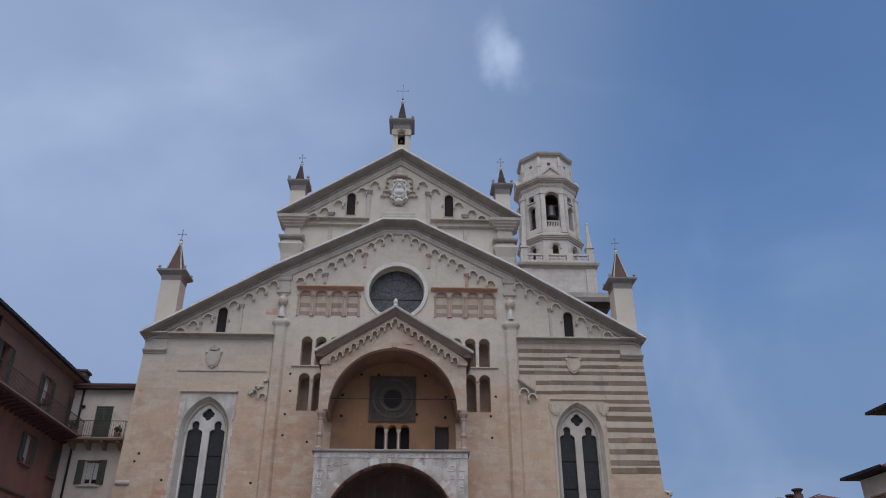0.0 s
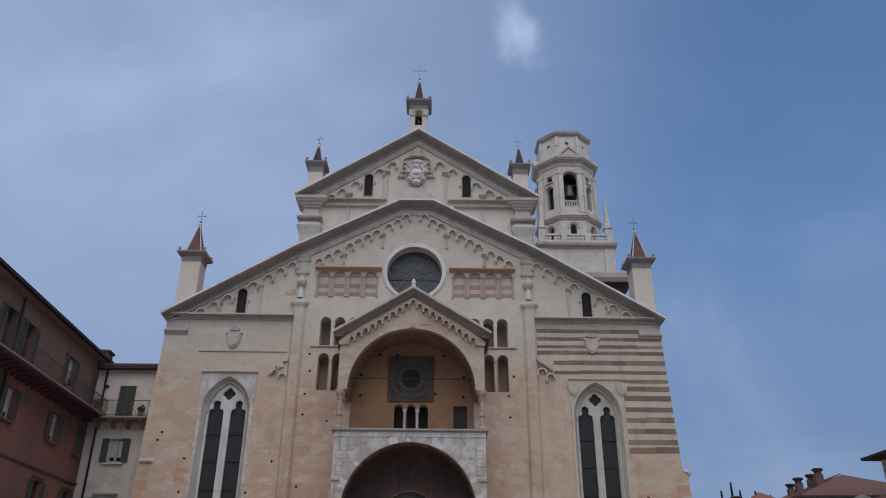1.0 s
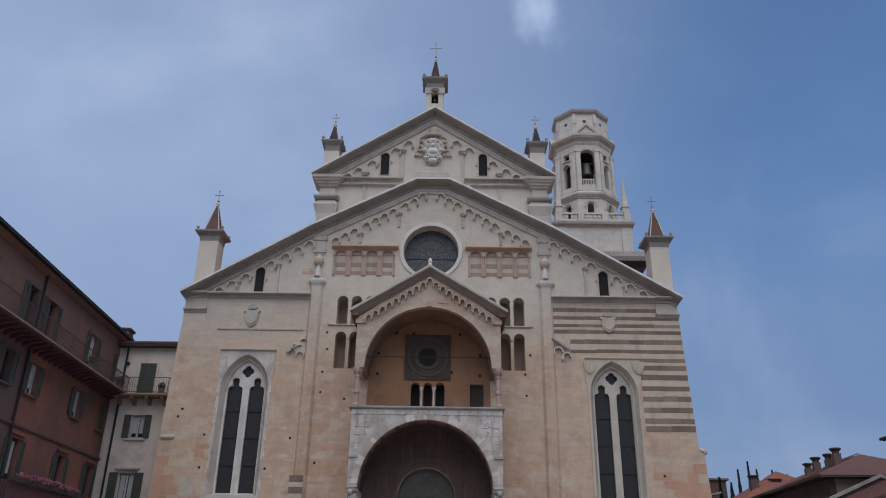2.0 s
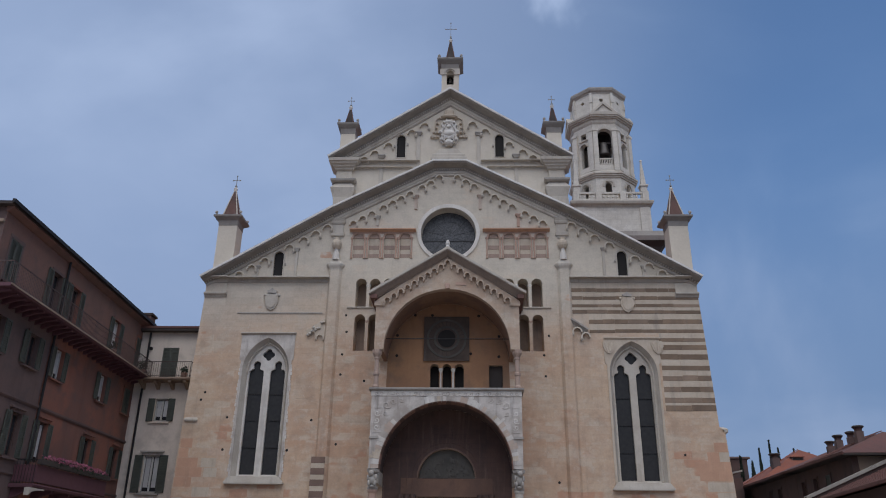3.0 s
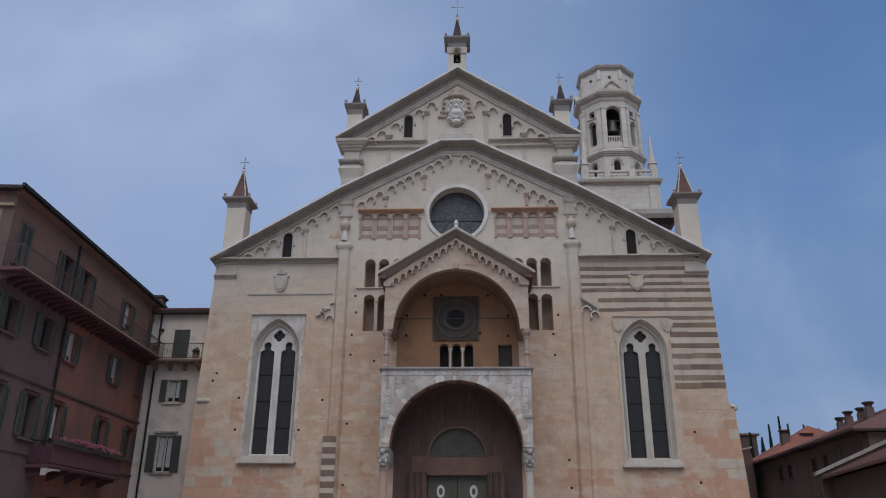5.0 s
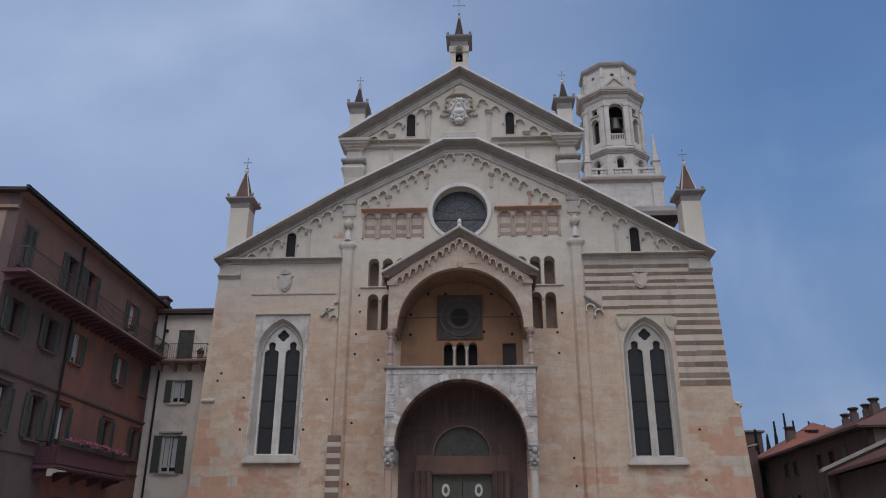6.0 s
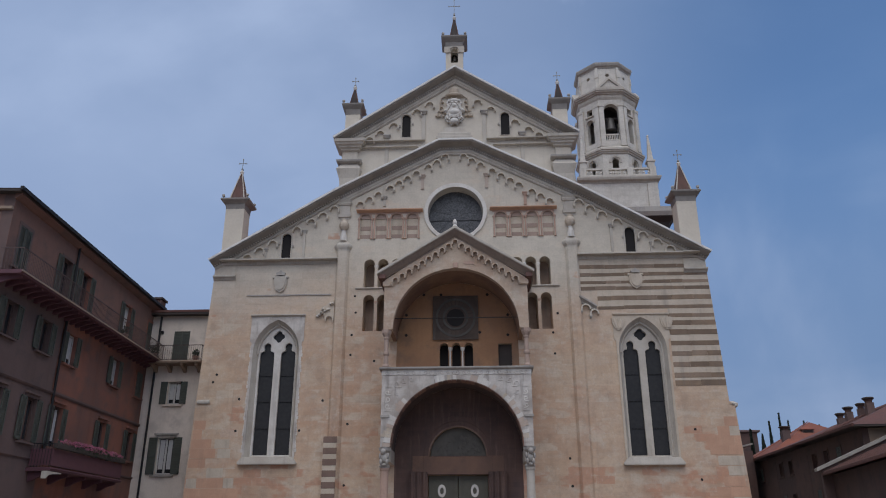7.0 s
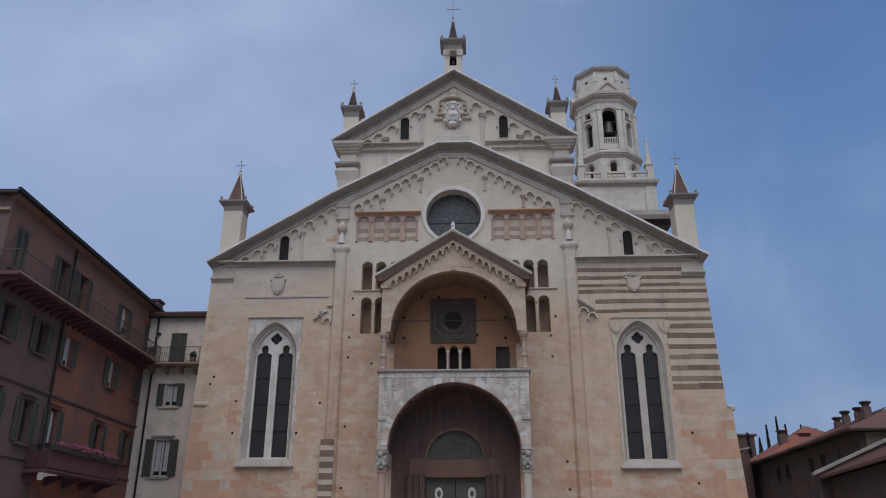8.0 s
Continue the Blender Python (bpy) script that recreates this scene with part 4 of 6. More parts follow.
# pinnacles
def cross(parent, z, h):
    c = boxes((-0.016, 0.016, -0.016, 0.016, z, z + h), (-h * 0.24, h * 0.24, -0.014, 0.014, z + h * 0.63, z + h * 0.63 + 0.032))
    for x, zz in ((-h * 0.26, z + h * 0.645), (h * 0.26, z + h * 0.645), (0, z + h)):
        box(c, x - 0.035, x + 0.035, -0.02, 0.02, zz - 0.035, zz + 0.035)
    box(c, -0.06, 0.06, -0.06, 0.06, z + h * 0.1, z + h * 0.2)
    part("cross", c, M_THINIRON, parent)


def pinnacle(x, y, z0, z1, w, cap, tip, top, bell=False):
    """Square shaft from z0 to z1, flared cap, brick spire and iron cross; w = half width."""
    if bell:
        o = [(-w, z0), (w, z0), (w, z1), (-w, z1)]
        zb = z1 - 1.2
        p = part("pinnacle", plate(o, [round_arch(0, 0.46, zb, z1 - 0.32)], -w, w), M_UPPER, church, "square bellcote with brick spire and cross", at=shift(x, y, 0))
        part("belfry_band", plate([(-w - 0.09, zb + 0.75), (w + 0.09, zb + 0.75), (w + 0.09, z1), (-w - 0.09, z1)], [round_arch(0, 0.6, zb + 0.76, z1 - 0.32)], -w - 0.08, -w), M_PALE, p)
        part("bell_chamber", boxes((-0.4, 0.4, 0.2, 0.24, zb + 0.02, z1 - 0.06)), M_DARK, p)
        part("bell", stack([(zb + 0.42, 0.17), (zb + 0.48, 0.15), (zb + 0.7, 0.1), (zb + 0.8, 0.05)], 10, 0), M_BRONZE, p)
    else:
        p = part("pinnacle", boxes((-w, w, -w, w, z0, z1)), M_UPPER, church, "square stone pinnacle with brick spire and iron cross", at=shift(x, y, 0))
    # cap colour includes the shade on its downward faces
    part("cap", stack([(z1 - 0.03, w * 1.02), (z1 + (cap - z1) * 0.55, w * 1.06), (z1 + (cap - z1) * 0.62, w * 1.16), (z1 + (cap - z1) * 0.80, w * 1.40), (cap - 0.05, w * 1.52), (cap + 0.05, w * 1.52), (cap + 0.07, w * 1.2)], 4, 45), M_CAP, p)
    b = w * (0.56 if bell else 0.8 if w > 0.5 else 0.6)
    part("spire", stack([(cap + 0.06, b), (tip, 0.05)], 4, 45), M_SPIRE if w > 0.565 else M_SPIREDARK, p, "dark brick spire")
    part("spire_edge", stack([(cap + 0.05, b * 1.12), (cap + 0.16, b * 1.1), (cap + 0.2, b * 0.9)], 4, 45), M_PALE, p)
    for a in (-1, 1):
        for c in (-1, 1):
            rib = bmesh.new()
            feet = [rib.verts.new((a * b + dx, c * b + dy, cap + 0.1)) for dx, dy in ((-0.035, -0.035), (0.035, -0.035), (0.035, 0.035), (-0.035, 0.035))]
            heads = [rib.verts.new((a * 0.04 + dx, c * 0.04 + dy, tip)) for dx, dy in ((-0.02, -0.02), (0.02, -0.02), (0.02, 0.02), (-0.02, 0.02))]
            for i in range(4):
                rib.faces.new((feet[i], feet[i - 1], heads[i - 1], heads[i]))
            rib.faces.new(feet)
            rib.faces.new(heads)
            part("spire_rib", rib, M_PALE if w > 0.565 else M_SPIRE, p)
    part("finial", stack([(tip - 0.1, 0.07), (tip, 0.1), (tip + 0.1, 0.12), (tip + 0.2, 0.05)], 8, 0), M_WHITE, p)
    knob = mesh_of(stack([(cap + 0.05, 0.05), (cap + 0.16, 0.045), (cap + 0.2, 0.085), (cap + 0.3, 0.085), (cap + 0.34, 0.04)], 8, 0), M_GREY)
    for a in (-1, 1):
        for c in (-1, 1):
            part("knob", knob, None, p, at=shift(a * w * 1.3, c * w * 1.3, 0))
    cross(p, tip + 0.15, top - tip - 0.15)


for s in (-1, 1):
    dx, dz = (0.13, 0.1) if s < 0 else (0.0, 0.0)
    pinnacle(s * 13.65 + dx, 1.1, 15.5, 20.35 + dz, 0.57, 20.9 + dz, 23.0 + dz, 24.0 + dz)
    pinnacle(s * 6.58, 1.15, 23.5, 26.95, 0.46, 27.6, 29.1, 29.95)
pinnacle(-0.05, 1.0, 28.2, 31.65, 0.56, 32.35, 34.3, 35.85, True)

# ---- porch ----
PX, PY = 3.82, -2.6


def scroll(cx, cz, r, turn, y):
    """Low relief volute with a leaf tail, on a face at y."""
    path = []
    for i in range(10):
        a = radians(-90 + 36 * i)
        k = r * (1 - 0.07 * i)
        path.append((cx + turn * k * math.cos(a), cz + k * math.sin(a)))
    path = [(cx - turn * r * 1.5, cz - r * 0.75), (cx - turn * r * 0.8, cz - r * 1.02)] + path
    w = r * 0.24
    return sweep(path, [(y - 0.022, w * 0.5), (y - 0.022, -w * 0.5), (y + 0.006, -w), (y + 0.006, w)])


porch = part("porch", plate([(-PX, 5.86), (-3.37, 5.86)] + list(reversed(arc(0, 5.86, 3.36, 0, 180, 32)))[1:-1] + [(3.37, 5.86), (PX, 5.86), (PX, 9.70), (-PX, 9.70)], [], PY, PY + 0.5), M_VWHITE, church, "two-storey arched marble porch")
# lower arch: uneven pale and pink voussoirs
rnd = random.Random(41)
a0 = 0.0
while a0 < 179.5:
    a1 = min(180.0, a0 + rnd.uniform(2.0, 4.4))
    a1 = 180.0 if a1 > 177 else a1
    o = arc(0, 5.86, 3.34, a0 + 0.12, a1 - 0.12, 2) + list(reversed(arc(0, 5.86, rnd.choice((3.62, 3.68, 3.74, 3.82)), a0 + 0.12, a1 - 0.12, 2)))
    part("voussoir", plate(o, [], PY - 0.012 - 0.02 * rnd.random(), PY + 0.3), rnd.choice((M_CREAM, M_PALEPINK, M_WHITE, M_VWHITE, M_VWHITE)), porch)
    a0 = a1
# brick ring on the underside of the lower arch
for i in range(44):
    a0, a1 = 180 * i / 44 + 0.2, 180 * (i + 1) / 44 - 0.2
    part("arch_brick", plate(arc(0, 5.86, 3.30, a0, a1, 1) + list(reversed(arc(0, 5.86, 3.338, a0, a1, 1))), [], PY + 0.02, PY + 0.75), (M_INTRADOS, M_VAULT2, M_INTRADOS)[(i * 2 + i // 5) % 3], porch)
# vaults
def vault(r0, r1, cz, y0, y1):
    return plate(arc(0, cz, r1, 0, 180, 32) + list(reversed(arc(0, cz, r0, 0, 180, 32))), [], y0, y1)


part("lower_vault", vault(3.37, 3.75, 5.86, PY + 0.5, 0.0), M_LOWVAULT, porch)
for s in (-1, 1):
    part("side_beam", boxes((s * 3.58 - 0.21, s * 3.58 + 0.21, PY + 0.5, 0.0, 5.2, 5.85)), M_PALE, porch)
    part("spandrel_fill", boxes((s * 3.79 - 0.03, s * 3.79 + 0.03, PY + 0.5, 0.0, 5.85, 9.62)), M_WALL, porch)
    # impost band, capital with crouching figure, column
    part("impost_band", boxes((s * 3.62 - 0.22, s * 3.62 + 0.24, PY - 0.07, PY + 0.2, 7.3, 7.42)), M_GREY, porch)
    part("capital", stack([(4.85, 0.22), (4.95, 0.26), (5.1, 0.16), (5.6, 0.16), (5.7, 0.28), (5.84, 0.31)], 8, 22.5, cx=s * 3.60, cy=PY + 0.25), M_GREY, porch)
    fig = bmesh.new()
    for fx, fy, fz, a, b, c in ((0.0, -0.02, 5.32, 0.2, 0.2, 0.26), (0.04, -0.2, 5.62, 0.14, 0.15, 0.15), (-0.15, -0.14, 5.14, 0.08, 0.12, 0.15), (0.15, -0.14, 5.14, 0.08, 0.12, 0.15), (-0.19, -0.1, 5.42, 0.07, 0.1, 0.16), (0.2, -0.1, 5.4, 0.07, 0.1, 0.16), (0.0, 0.0, 5.0, 0.18, 0.2, 0.09)):
        bmesh.ops.create_icosphere(fig, subdivisions=2, radius=1.0, matrix=shift(s * (3.60 + fx), PY + 0.02 + fy, fz) @ Matrix.Diagonal((a, b, c, 1)))
    part("carved_figure", fig, M_GREY, porch, "crouching carved animal under the arch", smooth=True)
    part("column", stack([(0.9, 0.34), (1.0, 0.36), (1.1, 0.26), (1.2, 0.22), (4.7, 0.195), (4.78, 0.24), (4.86, 0.24)], 16, 0, cx=s * 3.60, cy=PY + 0.25), M_PINK if s < 0 else M_PALE, porch, smooth=False)
    part("plinth", soft_box(s * 3.56 - 0.5, s * 3.56 + 0.5, PY - 0.35, PY + 0.8, 0.0, 0.92), M_PINK, porch)
    # carved panels on the spandrels
    part("carved_panel", plate([(s * 3.5 - 0.17, 7.6), (s * 3.5 + 0.19, 7.6), (s * 3.5 + 0.19, 8.9), (s * 3.5 - 0.17, 8.9)], [[(s * 3.5 - 0.12, 7.68), (s * 3.5 + 0.14, 7.68), (s * 3.5 + 0.14, 8.82), (s * 3.5 - 0.12, 8.82)]], PY - 0.03, PY + 0.01), M_VWHITE, porch)
    for z, r, d in ((7.86, 0.11, 1), (8.2, 0.13, -1), (8.56, 0.12, 1)):
        part("carved_scroll", scroll(s * 3.51, z, r, s * d, PY), M_WHITE, porch)
# carved frieze under the floor slab
part("frieze", sweep([(-3.84, 9.70), (3.84, 9.70)], [(PY - 0.03, 0.0), (PY - 0.03, -0.26), (PY, -0.28), (PY + 0.1, -0.28), (PY + 0.1, 0.0)]), M_WHITE, porch)
rnd = random.Random(9)
x = -3.55
while x < 3.6:
    r = rnd.uniform(0.07, 0.115)
    part("carved_scroll", scroll(x, 9.56 + rnd.uniform(-0.015, 0.015), r, rnd.choice((-1, 1)), PY - 0.03), M_VWHITE, porch)
    x += r * 2 + rnd.uniform(0.03, 0.16)
part("floor_slab", sweep([(-3.95, 9.704), (3.95, 9.704)], [(PY - 0.08, 0.0), (PY - 0.16, 0.04), (PY - 0.18, 0.08), (PY - 0.18, 0.136), (0.0, 0.136), (0.0, 0.0)]), M_GREY, porch)
# upper storey
ZS = 11.88
gw = [(-PX, 11.85), (-3.36, 11.85)] + list(reversed(arc(0, ZS, 3.35, 0, 180, 32)))[1:-1] + [(3.36, 11.85), (PX, 11.85), (PX, 14.6), (0, 17.16), (-PX, 14.6)]
part("gable_front", plate(gw, [], PY, PY + 0.42), M_PORCH, porch)
part("arch_moulding", plate(arc(0, ZS, 3.50, 0, 180, 36) + list(reversed(arc(0, ZS, 3.33, 0, 180, 36))), [], PY - 0.05, PY + 0.2), M_PORCH, porch)
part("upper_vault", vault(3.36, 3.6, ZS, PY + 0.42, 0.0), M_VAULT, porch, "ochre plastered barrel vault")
for s in (-1, 1):
    part("side_wall", boxes((s * 3.70 - 0.12, s * 3.70 + 0.12, PY + 0.42, 0.0, 11.86, 14.6)), M_CREAM, porch)
    part("roof_slab", slope((0, 17.56), (s * 4.2, 14.97), PY - 0.42, 0.0, 0.14), M_PALE, porch, "stone slab roof of the porch")
    part("eave_end", boxes((s * 3.92 - 0.19, s * 3.92 + 0.17, PY - 0.30, -0.02, 14.62, 14.84)), M_EAVEEND, porch)
    part("corner_block", boxes((s * 3.68 - 0.22, s * 3.68 + 0.20, PY - 0.10, PY + 0.1, 14.26, 14.5)), M_PORCH, porch)
    part("column", stack([(9.84, 0.17), (9.95, 0.19), (10.05, 0.13), (10.5, 0.115), (10.56, 0.16), (10.66, 0.16), (10.72, 0.115), (11.35, 0.11), (11.42, 0.15), (11.5, 0.14), (11.62, 0.2), (11.7, 0.24), (11.87, 0.25)], 12, 0, cx=s * 3.66, cy=PY + 0.2), M_MUTED, porch)
    part("capital", stack([(11.5, 0.14), (11.64, 0.21), (11.72, 0.24), (11.88, 0.25)], 8, 22.5, cx=s * 3.66, cy=PY + 0.2), M_MUTED, porch)
part("eave_soffit", sweep([(-4.16, 14.97), (0, 17.53), (4.16, 14.97)], [(PY - 0.40, -0.12), (PY - 0.40, -0.15), (PY - 0.30, -0.19), (PY - 0.10, -0.36), (PY - 0.04, -0.38), (PY - 0.04, -0.43), (PY + 0.05, -0.43), (PY + 0.05, -0.12)]), M_EAVESTONE, porch, "brown stone soffit under the porch roof")
part("ridge_finial", stack([(17.45, 0.10), (17.55, 0.14), (17.65, 0.08), (17.76, 0.12), (17.88, 0.1), (17.98, 0.03)], 10, 0, cx=0, cy=PY - 0.25), M_WHITE, porch)
k = 0.115
porch_hood = plate(arc(0, 0, 0.178, 0, 180, 8) + [(-0.178, -0.13), (-k, -0.13)] + arc(0, 0, k, 180, 0, 6) + [(k, -0.13), (0.178, -0.13)], [], -0.22, 0.02)
PHOOD = mesh_of(porch_hood, M_PORCH)
PCORBEL = CORBEL.copy()
PCORBEL.materials[0] = M_PORCH
for i in range(-9, 10):
    x = 0.357 * i
    z = 16.86 - abs(x) * 0.665
    part("blind_arch", PHOOD, None, porch, at=shift(x, PY, z - 0.178))
    part("corbel", PCORBEL, None, porch, at=shift(x + math.copysign(0.178, i), PY - 0.10, z - 0.36) @ Matrix.Diagonal((0.9, 0.9, 1.3, 1)))
part("keystone", soft_box(-0.13, 0.13, PY - 0.12, PY + 0.1, 15.22, 15.52), M_PINK, porch)
part("inscription_stone", plate([(0.45, 15.46), (1.0, 15.42), (1.0, 15.58), (0.45, 15.62)], [], PY - 0.03, PY + 0.01), M_PINK, porch)
part("tie_rod", stack([(-3.4, 0.022), (3.4, 0.022)], 6, 0), M_IRON, porch, at=shift(0, PY + 0.6, 12.62) @ Matrix.Rotation(radians(90), 4, "Y"))
# inside the upper storey
part("back_wall", plate([(-3.4, 9.84), (3.4, 9.84), (3.36, ZS)] + arc(0, ZS, 3.34, 0, 180, 28)[1:-1] + [(-3.36, ZS)], [round_arch(-0.06 + 0.68 * (i - 1), 0.49, 10.3, 11.5) for i in range(3)] + [[(2.26, 10.0), (3.0, 10.0), (3.0, 11.67), (2.26, 11.67)]], -0.03, 0.0), M_INNER, porch, "ochre plaster wall under the vault")
panel = part("square_panel", plate([(-1.33, 11.92), (1.15, 11.92), (1.15, 14.4), (-1.33, 14.4)], [], -0.12, -0.031), M_RELIEF, porch, "dark square panel with a carved rayed disc")
part("panel_ring", plate(ring(-0.09, 13.16, 1.12), [ring(-0.09, 13.16, 1.0)], -0.16, -0.11), M_LUNETTE, panel)
part("panel_ring", plate(ring(-0.09, 13.16, 0.72), [ring(-0.09, 13.16, 0.60)], -0.17, -0.11), M_LUNETTE, panel)
part("panel_disc", plate(ring(-0.09, 13.16, 0.50, 24), [], -0.15, -0.11), M_DARK, panel)
for i in range(24):
    part("ray", boxes((-0.03, 0.03, -0.14, -0.11, 0.72, 1.0)), M_RELIEF, panel, at=shift(-0.09, 0, 13.16) @ Matrix.Rotation(radians(15 * i), 4, "Y"))
part("panel_rim", plate([(-1.36, 11.89), (1.18, 11.89), (1.18, 14.43), (-1.36, 14.43)], [[(-1.28, 11.97), (1.10, 11.97), (1.10, 14.35), (-1.28, 14.35)]], -0.15, -0.11), M_RELIEF, panel)
tri = part("triple_window", boxes((-1.2, 1.1, 0.6, 0.63, 10.2, 11.9)), M_DARK, porch, "three dark arched openings with white columns")
for x in (-0.40, 0.28):
    column(tri, x, 0.02, 10.3, 11.48, 0.07, M_WHITE)
part("small_door", boxes((2.26, 3.0, 0.25, 0.3, 10.0, 11.68)), M_EAVE, porch, "dark wooden door")
# dark discs drawn on the plaster as the shade in putlog holes
for x, z in ((-1.88, 14.55), (-0.91, 14.54), (1.71, 14.51), (-2.86, 13.36), (-2.86, 12.2), (1.25, 12.32), (2.81, 12.16), (2.84, 13.31)):
    part("putlog_hole", stack([(-0.01, 0.08), (0.006, 0.075)], 6, 20), M_DARK, porch, at=shift(x, -0.034, z) @ Matrix.Rotation(radians(90), 4, "X"))
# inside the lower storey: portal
# thin plate over the front wall, coloured dark for the shade in the porch
part("portal_wall", plate([(-3.4, 0.3), (3.4, 0.3), (3.36, 5.86)] + arc(0, 5.86, 3.36, 0, 180, 28)[1:-1] + [(-3.36, 5.86)], [[(-1.6, 0.36), (1.55, 0.36), (1.55, 4.7), (-1.6, 4.7)], [(-1.5, 5.66), (1.48, 5.66)] + arc(-0.01, 5.66, 1.49, 0, 180, 24)[1:-1]], -0.03, 0.0), M_PORTAL, porch, "reddish wall round the door, darkened for the porch shade")
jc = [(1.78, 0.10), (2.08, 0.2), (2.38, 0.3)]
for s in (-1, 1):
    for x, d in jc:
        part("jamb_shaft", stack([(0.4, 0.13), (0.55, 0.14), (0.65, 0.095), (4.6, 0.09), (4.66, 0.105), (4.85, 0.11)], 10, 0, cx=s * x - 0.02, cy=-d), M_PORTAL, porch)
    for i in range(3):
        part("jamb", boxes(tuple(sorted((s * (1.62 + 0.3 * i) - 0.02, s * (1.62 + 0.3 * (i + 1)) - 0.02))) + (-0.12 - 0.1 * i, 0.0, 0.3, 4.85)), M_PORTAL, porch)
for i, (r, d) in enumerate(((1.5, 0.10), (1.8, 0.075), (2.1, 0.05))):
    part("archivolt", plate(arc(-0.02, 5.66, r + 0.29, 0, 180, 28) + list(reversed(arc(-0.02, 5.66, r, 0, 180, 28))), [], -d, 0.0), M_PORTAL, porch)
    for x in (-0.02 - r - 0.29, -0.02 + r):
        part("impost", boxes((x, x + 0.29, -d - 0.02, 0.0, 4.85, 5.66)), M_LINTEL, porch)
part("lunette_ring", plate(arc(-0.02, 5.66, 1.56, 0, 180, 28) + list(reversed(arc(-0.02, 5.66, 1.48, 0, 180, 28))), [], -0.14, -0.09), M_VAULT2, porch)
part("lintel", soft_box(-1.6, 1.56, -0.11, 0.0, 4.72, 5.62, 0.02), M_LINTEL, porch, "red-brown marble lintel")
lun = part("lunette", plate([(-1.48, 5.67), (1.46, 5.67)] + arc(-0.01, 5.67, 1.47, 0, 180, 24)[1:-1], [], 0.2, 0.3), M_LUNETTE, porch, "carved lunette relief over the door")
rnd = random.Random(3)
for i in range(34):
    x = rnd.uniform(-1.15, 1.15)
    z = 5.8 + rnd.random() * (math.sqrt(1.3 - x * x * 0.9) - 0.25)
    part("carved_boss", DOME_DARK, None, lun, at=shift(x, 0.2, z) @ Matrix.Rotation(radians(90), 4, "X") @ Matrix.Diagonal((rnd.uniform(0.12, 0.36), rnd.uniform(0.14, 0.5), 0.14, 1)))
part("step", boxes((-2.7, 2.7, -0.9, 0.3, 0.004, 0.18), (-2.3, 2.3, -0.55, 0.3, 0.18, 0.34)), M_PALE, porch)
for s in (-1, 1):
    leaf = part("door_leaf", soft_box(min(-0.02 + s * 0.01, -0.02 + s * 1.56), max(-0.02 + s * 0.01, -0.02 + s * 1.56), 0.3, 0.42, 0.36, 4.69), M_DOOR, porch, "dark green double door leaf with oval relief")
    for z0, z1 in ((0.6, 1.9), (2.1, 3.2), (3.3, 4.5)):
        part("door_panel", plate([(s * 0.78 - 0.6, z0), (s * 0.78 + 0.56, z0), (s * 0.78 + 0.56, z1), (s * 0.78 - 0.6, z1)], [[(s * 0.78 - 0.52, z0 + 0.08), (s * 0.78 + 0.48, z0 + 0.08), (s * 0.78 + 0.48, z1 - 0.08), (s * 0.78 - 0.52, z1 - 0.08)]], 0.26, 0.31), M_DOOR, leaf)
    oval = [(-0.02 + s * 0.86 + 0.21 * math.cos(a * math.pi / 12), 3.92 + 0.32 * math.sin(a * math.pi / 12)) for a in range(24)]
    inner = [(-0.02 + s * 0.86 + 0.10 * math.cos(a * math.pi / 12), 3.92 + 0.17 * math.sin(a * math.pi / 12)) for a in range(24)]
    part("oval_relief", plate(oval, [inner], 0.2, 0.31), M_WHITE, leaf)
    part("oval_field", plate(inner, [], 0.22, 0.31), M_DOOR, leaf)

# spandrel carvings
rnd = random.Random(31)
for s in (-1, 1):
    for x, z, r in ((3.05, 8.98, 0.16), (2.72, 9.16, 0.12), (3.08, 8.55, 0.11), (2.3, 9.22, 0.10)):
        part("carved_scroll", scroll(s * x, z, r, s, PY), M_VWHITE, porch)

# orange and white repair blocks at the outer corners
rnd = random.Random(8)
for z, x0, x1 in ((7.12, -14.33, -13.55), (6.62, -14.36, -13.85), (6.12, -14.38, -13.2), (5.62, -14.4, -13.0), (5.12, -14.42, -13.5), (4.10, -14.44, -11.9), (3.58, -14.46, -11.6), (3.06, -14.48, -12.2), (7.1, 14.0, 14.68), (6.6, 13.6, 14.72), (6.12, 12.95, 14.75), (5.64, 13.1, 14.77), (4.06, 13.6, 14.83), (3.56, 13.2, 14.85), (3.06, 12.7, 14.87)):
    x = x0
    while x < x1 - 0.15:
        w = min(rnd.uniform(0.5, 1.1), x1 - x)
        part("stone_block", boxes((x + 0.006, x + w - 0.006, -0.006 - 0.004 * rnd.random(), 0.02, z + 0.006, z + 0.488)), M_ORANGE if rnd.random() < 0.8 else M_CREAM, church)
        x += w
for z, x0, x1 in ((5.1, 13.45, 14.8), (4.6, 13.9, 14.81), (5.62, -12.9, -12.2), (6.12, -13.1, -12.3), (4.62, -13.4, -12.5)):
    part("stone_block", boxes((x0, x1, -0.008, 0.02, z + 0.006, z + 0.48)), M_CREAM, church)

# putlog holes: small near-black discs on the wall in place of shaded sockets
rnd = random.Random(12)
